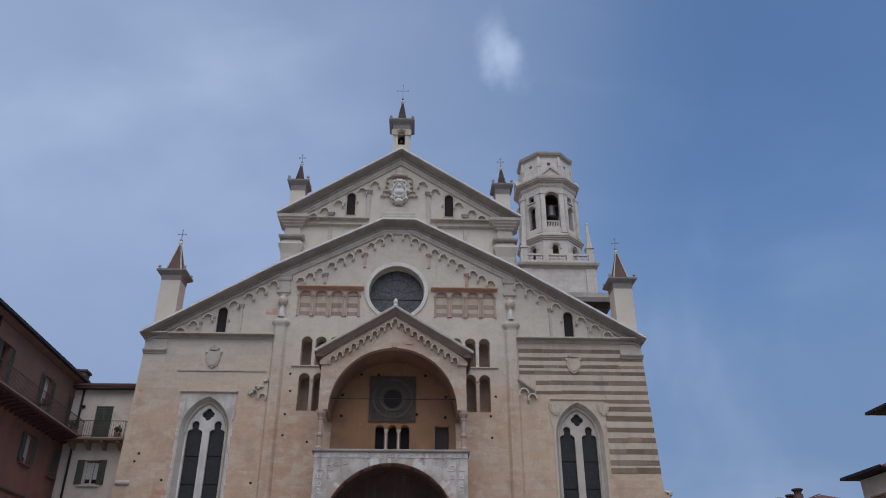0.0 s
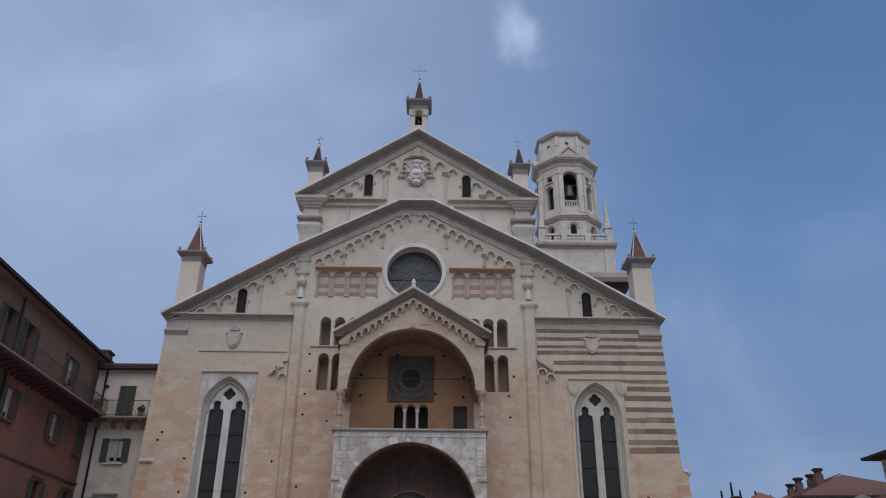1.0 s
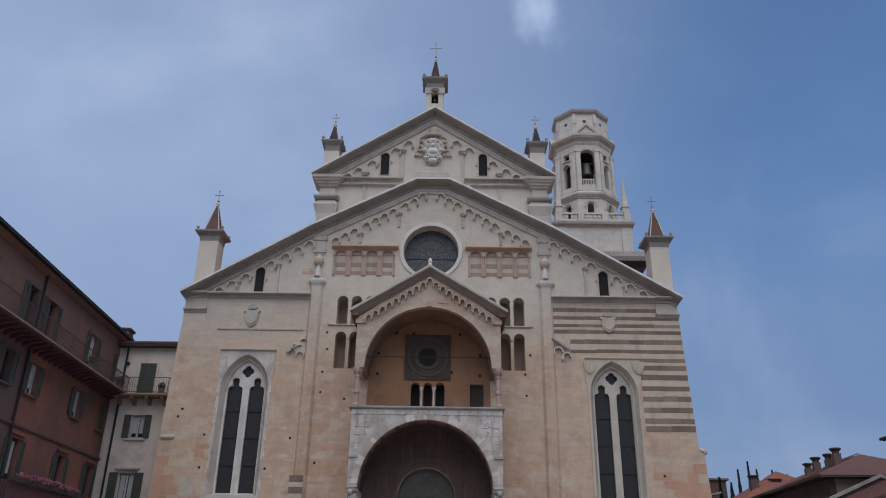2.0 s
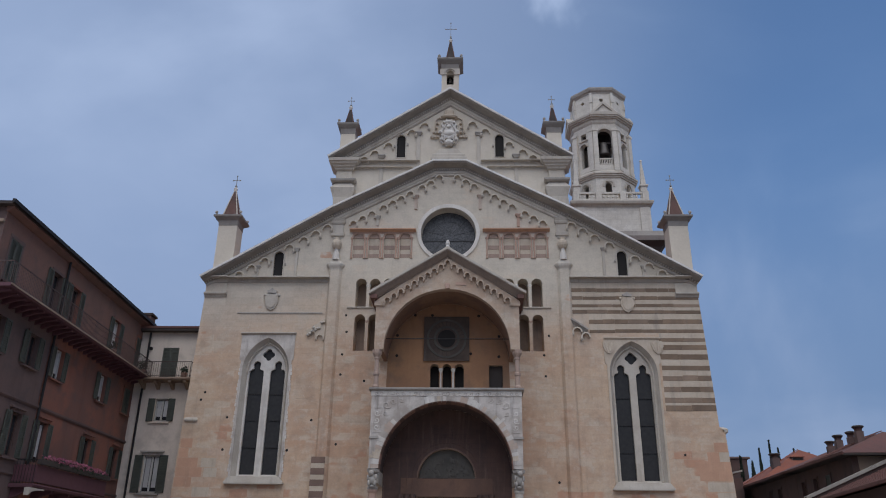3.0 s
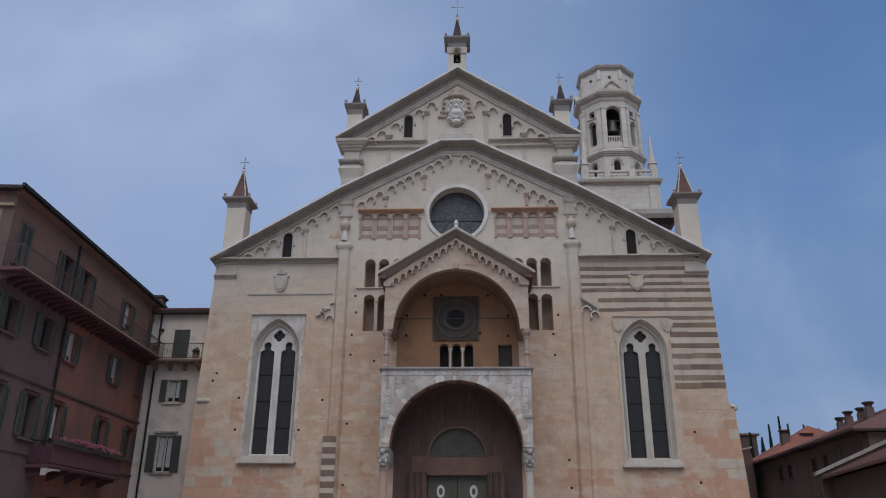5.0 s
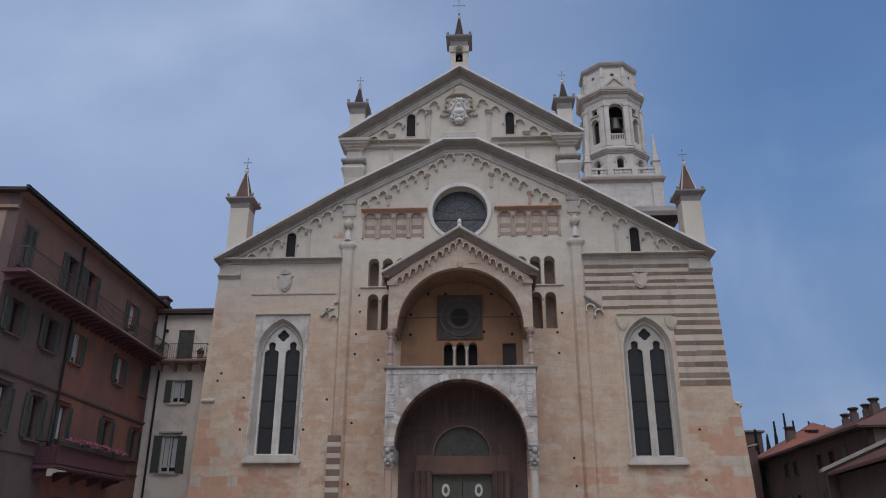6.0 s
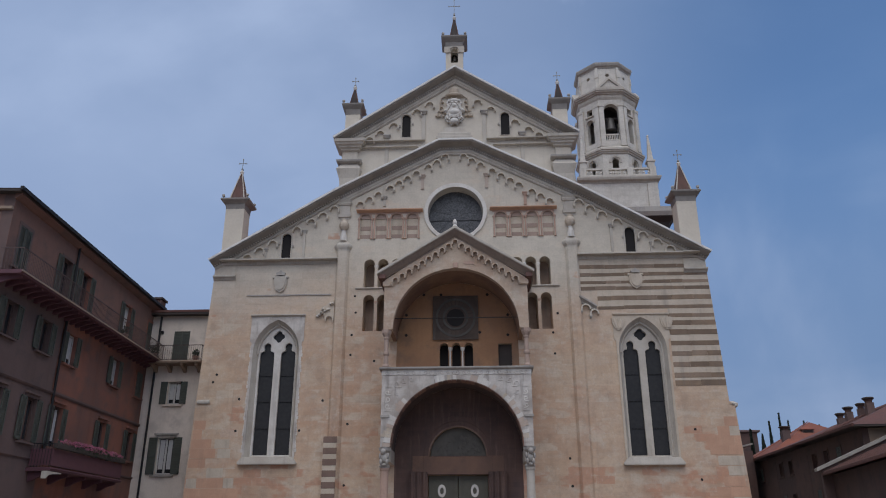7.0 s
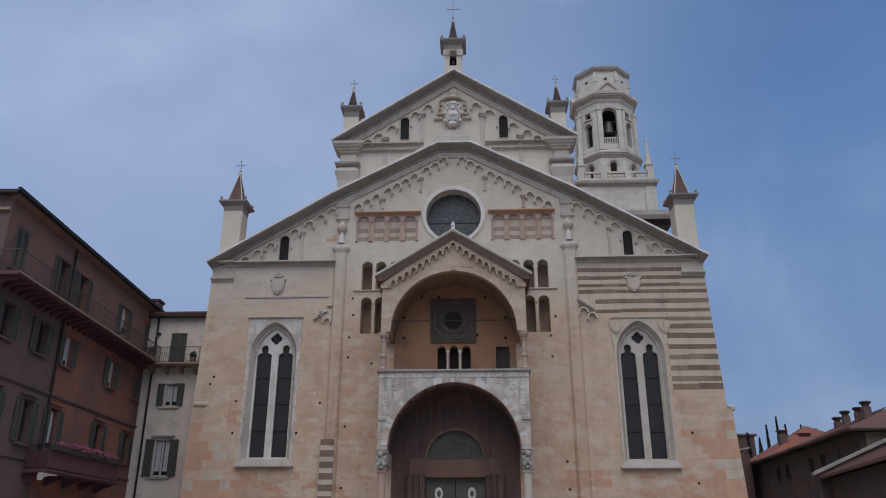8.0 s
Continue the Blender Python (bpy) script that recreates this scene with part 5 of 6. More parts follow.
for x, z in ((-13.38, 10.11), (-13.55, 9.7), (-11.99, 8.75), (-12.03, 7.04), (-7.37, 8.63), (-8.56, 7.03), (-5.84, 14.55), (-5.76, 13.57), (-5.93, 12.27), (-5.95, 11.13), (-4.62, 10.78), (-5.96, 7.36), (-6.01, 4.2), (5.63, 13.37), (5.32, 12.26), (5.36, 11.08), (5.84, 5.5), (5.89, 4.11), (12.5, 4.4), (12.46, 6.94)):
    part("putlog_hole", stack([(-0.01, 0.066), (0.008, 0.06)], 5, rnd.uniform(0, 60)), M_DARK, church, at=shift(x, -0.008, z) @ Matrix.Rotation(radians(90 + rnd.uniform(-4, 4)), 4, "X"))

# ---- bell tower ----
TX, TY = 15.15, 29.7
tower = thing("bell_tower", "pale stone bell tower with octagonal belfry", "tower", at=shift(TX, TY, 0))
HB = 3.57
part("base", boxes((-HB, HB, -HB, HB, 0, 33.9)), M_TOWER, tower)
part("corner_strip", boxes(*[(sx * 3.2 - 0.5, sx * 3.2 + 0.5, sy * 3.2 - 0.5, sy * 3.2 + 0.5, 0, 33.8) for sx in (-1, 1) for sy in (-1, 1)]), M_TOWER, tower)
part("cornice", stack([(33.85, HB + 0.05), (34.0, HB + 0.12), (34.1, HB + 0.4), (34.3, HB + 0.48), (34.4, HB + 0.48), (34.42, HB + 0.1), (34.62, HB + 0.1)], 4, 45), M_PALE, tower)
for i in range(4):
    rot = Matrix.Rotation(radians(90 * i), 4, "Z")
    bal = part("balustrade", boxes((-HB, HB, -HB - 0.05, -HB + 0.25, 34.62, 34.78), (-HB, HB, -HB - 0.05, -HB + 0.25, 35.32, 35.5)), M_TOWER, tower, at=rot)
    for x in (-3.4, -1.2, 1.2, 3.4):
        part("pedestal", boxes((x - 0.3, x + 0.3, -HB - 0.1, -HB + 0.3, 34.6, 35.56)), M_TOWER, bal)
    bm = stack([(34.78, 0.07), (34.9, 0.07), (35.0, 0.12), (35.15, 0.06), (35.32, 0.08)], 6, 0)
    BAL = mesh_of(bm, M_TOWER)
    for k in range(14):
        part("baluster", BAL, None, bal, at=shift(-3.0 + 6.0 * k / 13, -HB + 0.1, 0))
    ob = stack([(35.56, 0.32), (36.1, 0.32), (36.15, 0.42), (36.3, 0.42), (36.34, 0.26), (39.0, 0.07), (39.1, 0.11), (39.25, 0.03)], 4, 45, cx=-3.3, cy=-3.3)
    part("obelisk", ob, M_TOWER, tower, at=rot)
OA = 2.98


def octagon_face(z0, z1, apothem, thick, holes, name, material, which=range(8)):
    """Eight walls, each with its openings."""
    hw = apothem * math.tan(math.pi / 8)
    me = mesh_of(plate([(-hw, z0), (hw, z0), (hw, z1), (-hw, z1)], holes, -apothem, -apothem + thick), material)
    return [part(name, me, None, tower, at=Matrix.Rotation(radians(45 * i), 4, "Z")) for i in which]


OCT = Matrix.Identity(4)
DRUMRING = mesh_of(plate(arc(0, 36.6, 0.62, 0, 180, 12) + [(-0.62, 36.4), (-0.44, 36.4)] + list(reversed(arc(0, 36.6, 0.44, 0, 180, 12))) + [(0.44, 36.4), (0.62, 36.4)], [], -OA - 0.1, -OA + 0.1), M_PALE)
for f in octagon_face(34.6, 37.6, OA, 0.4, [round_arch(0, 0.66, 35.5, 36.6)], "drum_wall", M_TOWER):
    part("arch_ring", DRUMRING, None, f)
part("drum_cornice", stack([(37.4, OA + 0.02), (37.42, OA + 0.12), (37.58, OA + 0.14), (37.6, OA + 0.26), (37.74, OA + 0.28), (37.76, OA + 0.36), (37.95, OA + 0.36), (38.25, OA + 0.03)], 8, 22.5), M_PALE, tower, at=OCT)
wide = octagon_face(38.2, 43.85, OA - 0.12, 0.45, [round_arch(0, 1.46, 39.0, 42.4)], "belfry_wall", M_TOWER, (0, 2, 4, 6))
narrow = octagon_face(38.2, 43.85, OA - 0.12, 0.45, [round_arch(0, 0.8, 39.0, 41.35), [(-0.34, 42.2), (0.34, 42.2), (0.34, 43.0), (-0.34, 43.0)]], "belfry_wall", M_TOWER, (1, 3, 5, 7))
PILM = mesh_of(boxes((-0.24, 0.24, -OA - 0.10, -OA + 0.3, 38.3, 42.85), (-0.30, 0.30, -OA - 0.16, -OA + 0.3, 42.85, 43.15), (-0.28, 0.28, -OA - 0.14, -OA + 0.3, 38.25, 38.6)), M_TOWER)
RINGM = mesh_of(plate(arc(0, 42.4, 0.9, 0, 180, 14) + list(reversed(arc(0, 42.4, 0.735, 0, 180, 14))), [], -OA - 0.02, -OA + 0.13), M_PALE)
RINGN = mesh_of(plate(arc(0, 41.35, 0.56, 0, 180, 12) + list(reversed(arc(0, 41.35, 0.41, 0, 180, 12))), [], -OA - 0.0, -OA + 0.13), M_PALE)
RAILM = mesh_of(boxes((-0.65, 0.65, -OA + 0.1, -OA + 0.22, 39.6, 39.73), (-0.65, 0.65, -OA + 0.1, -OA + 0.22, 39.0, 39.1), *[(-0.6 + 0.17 * i, -0.52 + 0.17 * i, -OA + 0.12, -OA + 0.2, 39.1, 39.6) for i in range(8)]), M_TOWER)
SILLM = mesh_of(boxes((-0.5, 0.5, -OA - 0.05, -OA + 0.13, 42.08, 42.2)), M_PALE)
for f in wide:
    for x in (-0.98, 0.98):
        part("pilaster", PILM, None, f, at=shift(x, 0, 0))
    part("arch_ring", RINGM, None, f)
    part("parapet", RAILM, None, f)
for f in narrow:
    for x in (-0.98, 0.98):
        part("pilaster", PILM, None, f, at=shift(x, 0, 0))
    part("arch_ring", RINGN, None, f)
    part("sill", SILLM, None, f)
part("belfry_floor", stack([(38.3, OA - 0.2), (38.95, OA - 0.2)], 8, 22.5), M_DARK, tower, at=OCT)
part("belfry_ceiling", stack([(43.6, OA - 0.2), (43.8, OA - 0.2)], 8, 22.5), M_EAVE, tower, at=OCT)
part("belfry_core", stack([(38.95, 1.0), (43.6, 1.0)], 8, 22.5), M_DARK, tower, at=OCT)
part("bell_yoke", boxes((-1.0, 1.0, -2.0, -1.8, 41.9, 42.1)), M_EAVE, tower, at=OCT)
part("bell", stack([(40.45, 0.62), (40.55, 0.6), (40.75, 0.5), (41.3, 0.44), (41.75, 0.38), (41.95, 0.22), (42.02, 0.08)], 20, 0, cx=0, cy=-2.05), M_BRONZE, tower, "large bronze bell", at=OCT, smooth=True)
part("belfry_cornice", stack([(43.75, OA - 0.1), (43.95, OA + 0.0), (44.26, OA + 0.02), (44.28, OA + 0.14), (44.42, OA + 0.16), (44.44, OA + 0.32), (44.58, OA + 0.34), (44.6, OA + 0.42), (44.8, OA + 0.44), (44.95, OA - 0.2)], 8, 22.5), M_PALE, tower, at=OCT)
PEDM = mesh_of(plate([(-1.42, 44.8), (1.42, 44.8), (0, 46.2)], [[(-0.95, 44.96), (0.95, 44.96), (0, 45.88)]], -OA - 0.44, -OA + 0.3), M_PALE)
PEDT = mesh_of(plate([(-1.1, 44.86), (1.1, 44.86), (0, 46.0)], [], -OA - 0.26, -OA + 0.2), M_TOWER)
for i in range(0, 8, 2):
    p = part("pediment", PEDM, None, tower, at=OCT @ Matrix.Rotation(radians(45 * i), 4, "Z"))
    part("tympanum", PEDT, None, p)
octagon_face(44.8, 47.85, 2.62, 0.4, [ring(0, 46.85, 0.2, 12)], "attic_wall", M_TOWER)
part("attic_back", stack([(44.9, 2.15), (47.8, 2.15)], 8, 22.5), M_DARK, tower, at=OCT)
part("top_cornice", stack([(47.65, 2.64), (47.8, 2.70), (47.9, 2.86), (48.1, 2.94), (48.25, 2.94), (48.35, 2.6)], 8, 22.5), M_GREY, tower, at=OCT)
PIERM = mesh_of(boxes((-0.14, 0.14, -2.92, -2.70, 44.9, 47.7), (-0.19, 0.19, -2.97, -2.72, 46.5, 47.2)), M_TOWER)
for i in range(8):
    part("attic_pier", PIERM, None, tower, at=OCT @ Matrix.Rotation(radians(22.5 + 45 * i), 4, "Z"))

# eaves of the transept behind the right aisle
chapel = thing("transept", "stone transept end with dark projecting eaves", "church wing")
part("wall", boxes((10.0, 14.6, 9.0, 20.0, 15.0, 22.4)), M_PALE, chapel)
part("eave", stack([(22.62, 3.6), (22.9, 3.75), (23.25, 3.75)], 4, 45, cx=11.6, cy=11.6), M_GREY, chapel)
part("soffit", stack([(21.95, 3.0), (22.3, 3.15), (22.615, 3.6)], 4, 45, cx=11.6, cy=11.6), M_EAVE, chapel)
part("roof", stack([(23.25, 3.7), (24.0, 0.4)], 4, 45, cx=11.6, cy=11.6), M_GREY, chapel)

# ---- houses ----


def house_window(house, x, z0, z1, w, shutters="open", kind="window", lit=0, head=True, wall_y=0.0, trim=None, casing=None):
    """A shuttered window in a front at y = wall_y, which faces -y."""
    win = part(kind, plate([(x - w / 2 - 0.12, z0 - 0.05), (x + w / 2 + 0.12, z0 - 0.05), (x + w / 2 + 0.12, z1 + 0.14), (x - w / 2 - 0.12, z1 + 0.14)], [[(x - w / 2, z0), (x + w / 2, z0), (x + w / 2, z1), (x - w / 2, z1)]], wall_y - 0.04, wall_y + 0.01), trim or M_TAN, house)
    part("sill", boxes((x - w / 2 - 0.2, x + w / 2 + 0.2, wall_y - 0.14, wall_y + 0.05, z0 - 0.12, z0 - 0.045)), trim or M_TAN, win)
    if head:
        part("head", boxes((x - w / 2 - 0.22, x + w / 2 + 0.22, wall_y - 0.14, wall_y, z1 + 0.145, z1 + 0.24)), trim or M_TAN, win)
    part("pane", boxes((x - w / 2, x + w / 2, wall_y + 0.2, wall_y + 0.22, z0, z1)), M_GLASS2, win)
    part("casement", boxes((x - w / 2, x - w / 2 + 0.07, wall_y + 0.14, wall_y + 0.2, z0, z1), (x + w / 2 - 0.07, x + w / 2, wall_y + 0.14, wall_y + 0.2, z0, z1), (x - 0.05, x + 0.05, wall_y + 0.14, wall_y + 0.2, z0, z1), (x - w / 2, x + w / 2, wall_y + 0.14, wall_y + 0.19, z1 - 0.07, z1), (x - w / 2, x + w / 2, wall_y + 0.14, wall_y + 0.19, z0, z0 + 0.08)), casing or M_FRAMEW, win)
    if lit > 0:
        part("curtain", boxes((x - w * 0.38, x - w * 0.1, wall_y + 0.16, wall_y + 0.195, z0 + 0.3, z1 - 0.1), (x + w * 0.12, x + w * 0.38, wall_y + 0.16, wall_y + 0.195, z0 + 0.3, z1 - 0.1)), M_CURTAIN, win)
    sw = w / 2
    for s in (-1, 1) if shutters != "none" else ():
        if shutters == "closed":
            a, b, y = (x - sw, x - 0.01, wall_y - 0.03) if s < 0 else (x + 0.01, x + sw, wall_y - 0.03)
        else:
            a, b, y = (x - 2 * sw - 0.02, x - sw - 0.02, wall_y - 0.09) if s < 0 else (x + sw + 0.02, x + 2 * sw + 0.02, wall_y - 0.09)
        sh = boxes((a, a + 0.07, y, y + 0.045, z0, z1), (b - 0.07, b, y, y + 0.045, z0, z1), (a, b, y, y + 0.045, z1 - 0.08, z1), (a, b, y, y + 0.045, z0, z0 + 0.1), (a, b, y, y + 0.045, (z0 + z1) / 2 - 0.05, (z0 + z1) / 2 + 0.05))
        n = int((z1 - z0) / 0.09)
        for i in range(n):
            zz = z0 + (z1 - z0) * i / n
            box(sh, a + 0.06, b - 0.06, -0.028, 0.028, -0.005, 0.005, shift(0, y + 0.022, zz + 0.045) @ Matrix.Rotation(radians(40), 4, "X"))
        box(sh, a + 0.05, b - 0.05, y + 0.028, y + 0.04, z0 + 0.05, z1 - 0.05)
        part("shutter", sh, M_SHUT, win, "grey-green louvred shutter")
    return win


def opening(x, z0, z1, w):
    return [(x - w / 2, z0), (x + w / 2, z0), (x + w / 2, z1), (x - w / 2, z1)]


def rail_mesh(x0, x1, y0, y1, z0, z1, step=0.13):
    """Iron railing round three sides of a balcony."""
    bm = boxes((x0, x1, y0, y0 + 0.03, z1 - 0.04, z1), (x0, x1, y0, y0 + 0.03, z0 + 0.06, z0 + 0.09), (x0, x0 + 0.03, y0, y1, z1 - 0.04, z1), (x1 - 0.03, x1, y0, y1, z1 - 0.04, z1))
    for i in range(int((x1 - x0) / step) + 1):
        box(bm, x0 + step * i, x0 + step * i + 0.014, y0 + 0.008, y0 + 0.022, z0, z1)
    for i in range(int((y1 - y0) / step)):
        for x in (x0, x1 - 0.014):
            box(bm, x, x + 0.014, y0 + step * i, y0 + step * i + 0.014, z0, z1)
    return bm


def balcony(house, x0, x1, depth, z, height, material, brackets, rail=M_IRON, wall_y=0.0, drop=1.0, half=0.09):
    b = part("balcony", sweep([(x0, z), (x1, z)], [(wall_y - depth, 0.0), (wall_y - depth - 0.04, -0.05), (wall_y - depth, -0.14), (wall_y, -0.16), (wall_y, 0.0)]), material, house)
    part("railing", rail_mesh(x0 + 0.03, x1 - 0.03, wall_y - depth + 0.04, wall_y, z, z + height), rail, b)
    for i in range(brackets):
        x = x0 + 0.35 + (x1 - x0 - 0.7) * i / max(1, brackets - 1)
        br = bmesh.new()
        pr = [(wall_y, z - 0.16), (wall_y - depth * 0.88, z - 0.16), (wall_y - depth * 0.88, z - 0.16 - 0.10 * drop), (wall_y - depth * 0.5, z - 0.16 - 0.20 * drop), (wall_y - 0.12, z - 0.16 - 0.40 * drop), (wall_y, z - 0.16 - 0.42 * drop)]
        rows = [[br.verts.new((xx, y, zz)) for y, zz in pr] for xx in (x - half, x + half)]
        for j in range(len(pr)):
            br.faces.new((rows[0][j], rows[0][j - 1], rows[1][j - 1], rows[1][j]))
        br.faces.new(rows[0])
        br.faces.new(rows[1])
        part("bracket", br, material, b)
    return b


def hip_roof(house, x0, x1, y0, y1, z, rise, over, material=None, gutter=M_IRON):
    """Tiled hipped roof with wooden eaves and a gutter."""
    d = min(x1 - x0, y1 - y0) / 2 + over
    bm = bmesh.new()
    a = [bm.verts.new(v) for v in ((x0 - over, y0 - over, z), (x1 + over, y0 - over, z), (x1 + over, y1 + over, z), (x0 - over, y1 + over, z))]
    if x1 - x0 > y1 - y0:
        r = [bm.verts.new(v) for v in ((x0 - over + d, (y0 + y1) / 2, z + rise), (x1 + over - d, (y0 + y1) / 2, z + rise))]
        fs = ((0, 1, 5, 4), (1, 2, 5), (2, 3, 4, 5), (3, 0, 4))
    else:
        r = [bm.verts.new(v) for v in (((x0 + x1) / 2, y0 - over + d, z + rise), ((x0 + x1) / 2, y1 + over - d, z + rise))]
        fs = ((0, 1, 4), (1, 2, 5, 4), (2, 3, 5), (3, 0, 4, 5))
    v = a + r
    for f in fs:
        bm.faces.new([v[i] for i in f])
    bm.faces.new(list(reversed(a)))
    roof = part("roof", bm, material or M_ROOF, house, "red clay tile hipped roof")
    part("eave", boxes((x0 - over + 0.02, x1 + over - 0.02, y0 - over + 0.02, y1 + over - 0.02, z - 0.12, z - 0.004)), M_EAVE, roof)
    part("gutter", boxes((x0 - over - 0.08, x1 + over + 0.08, y0 - over - 0.1, y0 - over + 0.02, z - 0.1, z + 0.06)), gutter, roof)
    return roof


def tile_ribs(parent, x0, x1, ya, za, yb, zb, step=0.22, material=None):
    """Rows of round clay tiles down a slope from (yb, zb) to (ya, za)."""
    n = int((x1 - x0) / step)
    L = math.hypot(yb - ya, zb - za)
    bm = bmesh.new()
    segs = max(3, int(L / 0.45))
    for j in range(segs):
        t0, t1 = j / segs, (j + 1) / segs
        rows = []
        for t, r in ((t0, 0.088), (t1, 0.068)):
            y, z = ya + (yb - ya) * t, za + (zb - za) * t
            rows.append([bm.verts.new((r * math.cos(a), y, z + r * math.sin(a) + (0.02 if t == t0 else 0))) for a in (0, 0.8, 1.57, 2.34, 3.14)])
        for i in range(4):
            bm.faces.new((rows[0][i], rows[0][i + 1], rows[1][i + 1], rows[1][i]))
        bm.faces.new(rows[0])
    me = mesh_of(bm, material or M_ROOF)
    for i in range(n):
        part("tile_row", me, None, parent, at=shift(x0 + step * (i + 0.5), 0, 0))


# red house along the square's left side; its own x runs along the wall, y into the house
red = thing("red_house", "tall faded red plaster house with balconies and green shutters", "house", at=shift(-18.69, 0, 0) @ Matrix.Rotation(radians(93.46), 4, "Z"))
RX0, RX1 = -13.42, 3.6
wins = []
for x in (-12.2, -8.3, -6.2, -0.75, 2.95):
    wins.append((x, 12.15, 13.95, 0.95))
for x in (-12.15, -9.15, -6.55, -1.25, 2.35):
    wins.append((x, 9.35, 10.75, 0.9))
for x in (-12.0, -9.2, -6.75, -1.75, 2.1):
    wins.append((x, 5.5 if x < -6 else 5.75, 7.3, 0.9))
for x in (-11.5, -5.5, -2.0, 1.5):
    wins.append((x, 0.6, 3.3, 1.3))
part("wall", plate([(RX0, 0), (-7.6, 0), (-7.6, 15.0), (RX0, 15.0)], [opening(*w) for w in wins if w[0] < -7.6], 0.0, 0.45), M_GREYRED, red, "greyish brown plaster bay")
part("wall", plate([(-7.6, 0), (RX1, 0), (RX1, 15.0), (-7.6, 15.0)], [opening(*w) for w in wins if w[0] > -7.6], 0.0, 0.45), M_RED, red)
for d in ((RX0, RX0 + 0.45, 0.45, 12, 0, 15.0), (RX1 - 0.45, RX1, 0.45, 12, 0, 15.0), (RX0, RX1, 12, 12.4, 0, 15.0)):
    part("wall", boxes(d), M_UPSTOREY, red)
for i, w in enumerate(wins):
    if w[1] > 5:
        house_window(red, *w, shutters="closed" if i in (0, 4, 9) else "open", lit=1 if i in (3, 7, 8, 10, 12) else 0, head=w[2] < 8, trim=M_RED if w[0] > -7.6 else M_GREYRED, casing=None if i in (3, 7, 8) else M_BROWN)
    else:
        d = part("shop_door", soft_box(w[0] - 0.64, w[0] + 0.64, 0.2, 0.28, 0.05, w[2]), M_EAVE, red)
part("upper_storey", plate([(RX0, 11.46), (RX1, 11.46), (RX1, 14.99), (RX0, 14.99)], [opening(*w) for w in wins if w[1] > 12], -0.014, -0.002), M_UPSTOREY, red, "tan-brown plaster top storey")
part("string_course", sweep([(RX0, 7.9), (RX1, 7.9)], [(-0.10, 0.0), (-0.10, -0.08), (-0.04, -0.16), (0.0, -0.16), (0.0, 0.0)]), M_GREYRED, red)
part("string_course", sweep([(RX0, 4.9), (RX1, 4.9)], [(-0.08, 0.0), (-0.08, -0.06), (-0.03, -0.12), (0.0, -0.12), (0.0, 0.0)]), M_GREYRED, red)
part("end_plaster", boxes((RX0 - 0.012, RX0 - 0.002, 0.5, 12.2, 11.7, 14.2)), M_TAN, red, "tan plaster end wall")
part("end_moulding", boxes((RX0 - 0.14, RX0 - 0.002, 0.0, 12.4, 14.3, 14.42)), M_TAN, red)
part("eaves_moulding", sweep([(RX0 - 0.1, 15.0), (RX1, 15.0)], [(-0.3, 0.0), (-0.3, -0.06), (-0.08, -0.2), (0.0, -0.22), (0.0, 0.0)]), M_UPSTOREY, red)
hip_roof(red, RX0, RX1, 0, 12.4, 15.12, 2.4, 0.38)
part("chimney", soft_box(3.45, 4.25, -0.28, 0.55, 14.3, 15.62), M_GREYRED, red)
part("chimney_cap", soft_box(3.36, 4.34, -0.37, 0.64, 15.62, 15.76, 0.02), M_EAVE, red)
tb = balcony(red, RX0 - 0.3, RX1 + 0.1, 1.0, 11.6, 0.95, M_BALC, 30, M_RAIL, drop=0.7, half=0.065)
part("slab_edge", boxes((RX0 - 0.3, RX1 + 0.1, -1.06, -1.042, 11.53, 11.6)), M_TAN, tb)


def bush(rng, n, rx, ry, rz, leaf, bm=None, cx=0, cy=0, cz=0):
    """A loose clump of small leaves."""
    bm = bm or bmesh.new()
    for _ in range(n):
        a, b, r = rng.uniform(0, 6.28), rng.uniform(-1, 1), rng.random() ** 0.4
        q = math.sqrt(1 - b * b)
        c = Vector((cx + rx * r * q * math.cos(a), cy + ry * r * q * math.sin(a), cz + rz * r * b))
        m = Euler((rng.uniform(0, 6), rng.uniform(0, 6), rng.uniform(0, 6))).to_matrix()
        s = leaf * rng.uniform(0.6, 1.3)
        bm.faces.new([bm.verts.new(c + m @ Vector(p) * s) for p in ((-0.5, 0, 0), (0, -0.35, 0.1), (0.6, 0, 0), (0, 0.35, 0.1))])
    return bm




def potted_plant(at, x, y, z, n, spread, seed):
    p = thing("potted_plant", "dark green plant in a clay pot on a balcony", "plant", "balcony plants", at=at)
    part("flower_pot", stack([(z, 0.13), (z + 0.24, 0.17), (z + 0.26, 0.19), (z + 0.3, 0.19)], 10, 0, cx=x, cy=y), M_BRICKRED, p, "terracotta pot")
    part("foliage", bush(random.Random(seed), n, spread, spread, spread, 0.11, cx=x, cy=y, cz=z + 0.3 + spread * 0.8), M_LEAF, p)


potted_plant(red.matrix_basis, 2.3, -0.7, 11.6, 160, 0.32, 5)
potted_plant(red.matrix_basis, -2.3, -0.7, 11.6, 110, 0.25, 6)
fb = balcony(red, -8.6, -0.75, 1.0, 4.48, 1.0, M_BALC, 5)
fx = thing("flower_box", "long dark flower box with pink blossom on the railing", "flower box", at=red.matrix_basis)
part("box", soft_box(-8.5, -0.85, -1.16, -0.965, 5.28, 5.5), M_EAVE, fx)
part("blossom", bush(random.Random(7), 900, 3.8, 0.16, 0.17, 0.10, cx=-4.7, cy=-1.08, cz=5.6), M_FLOWER, fx, "pink balcony flowers")
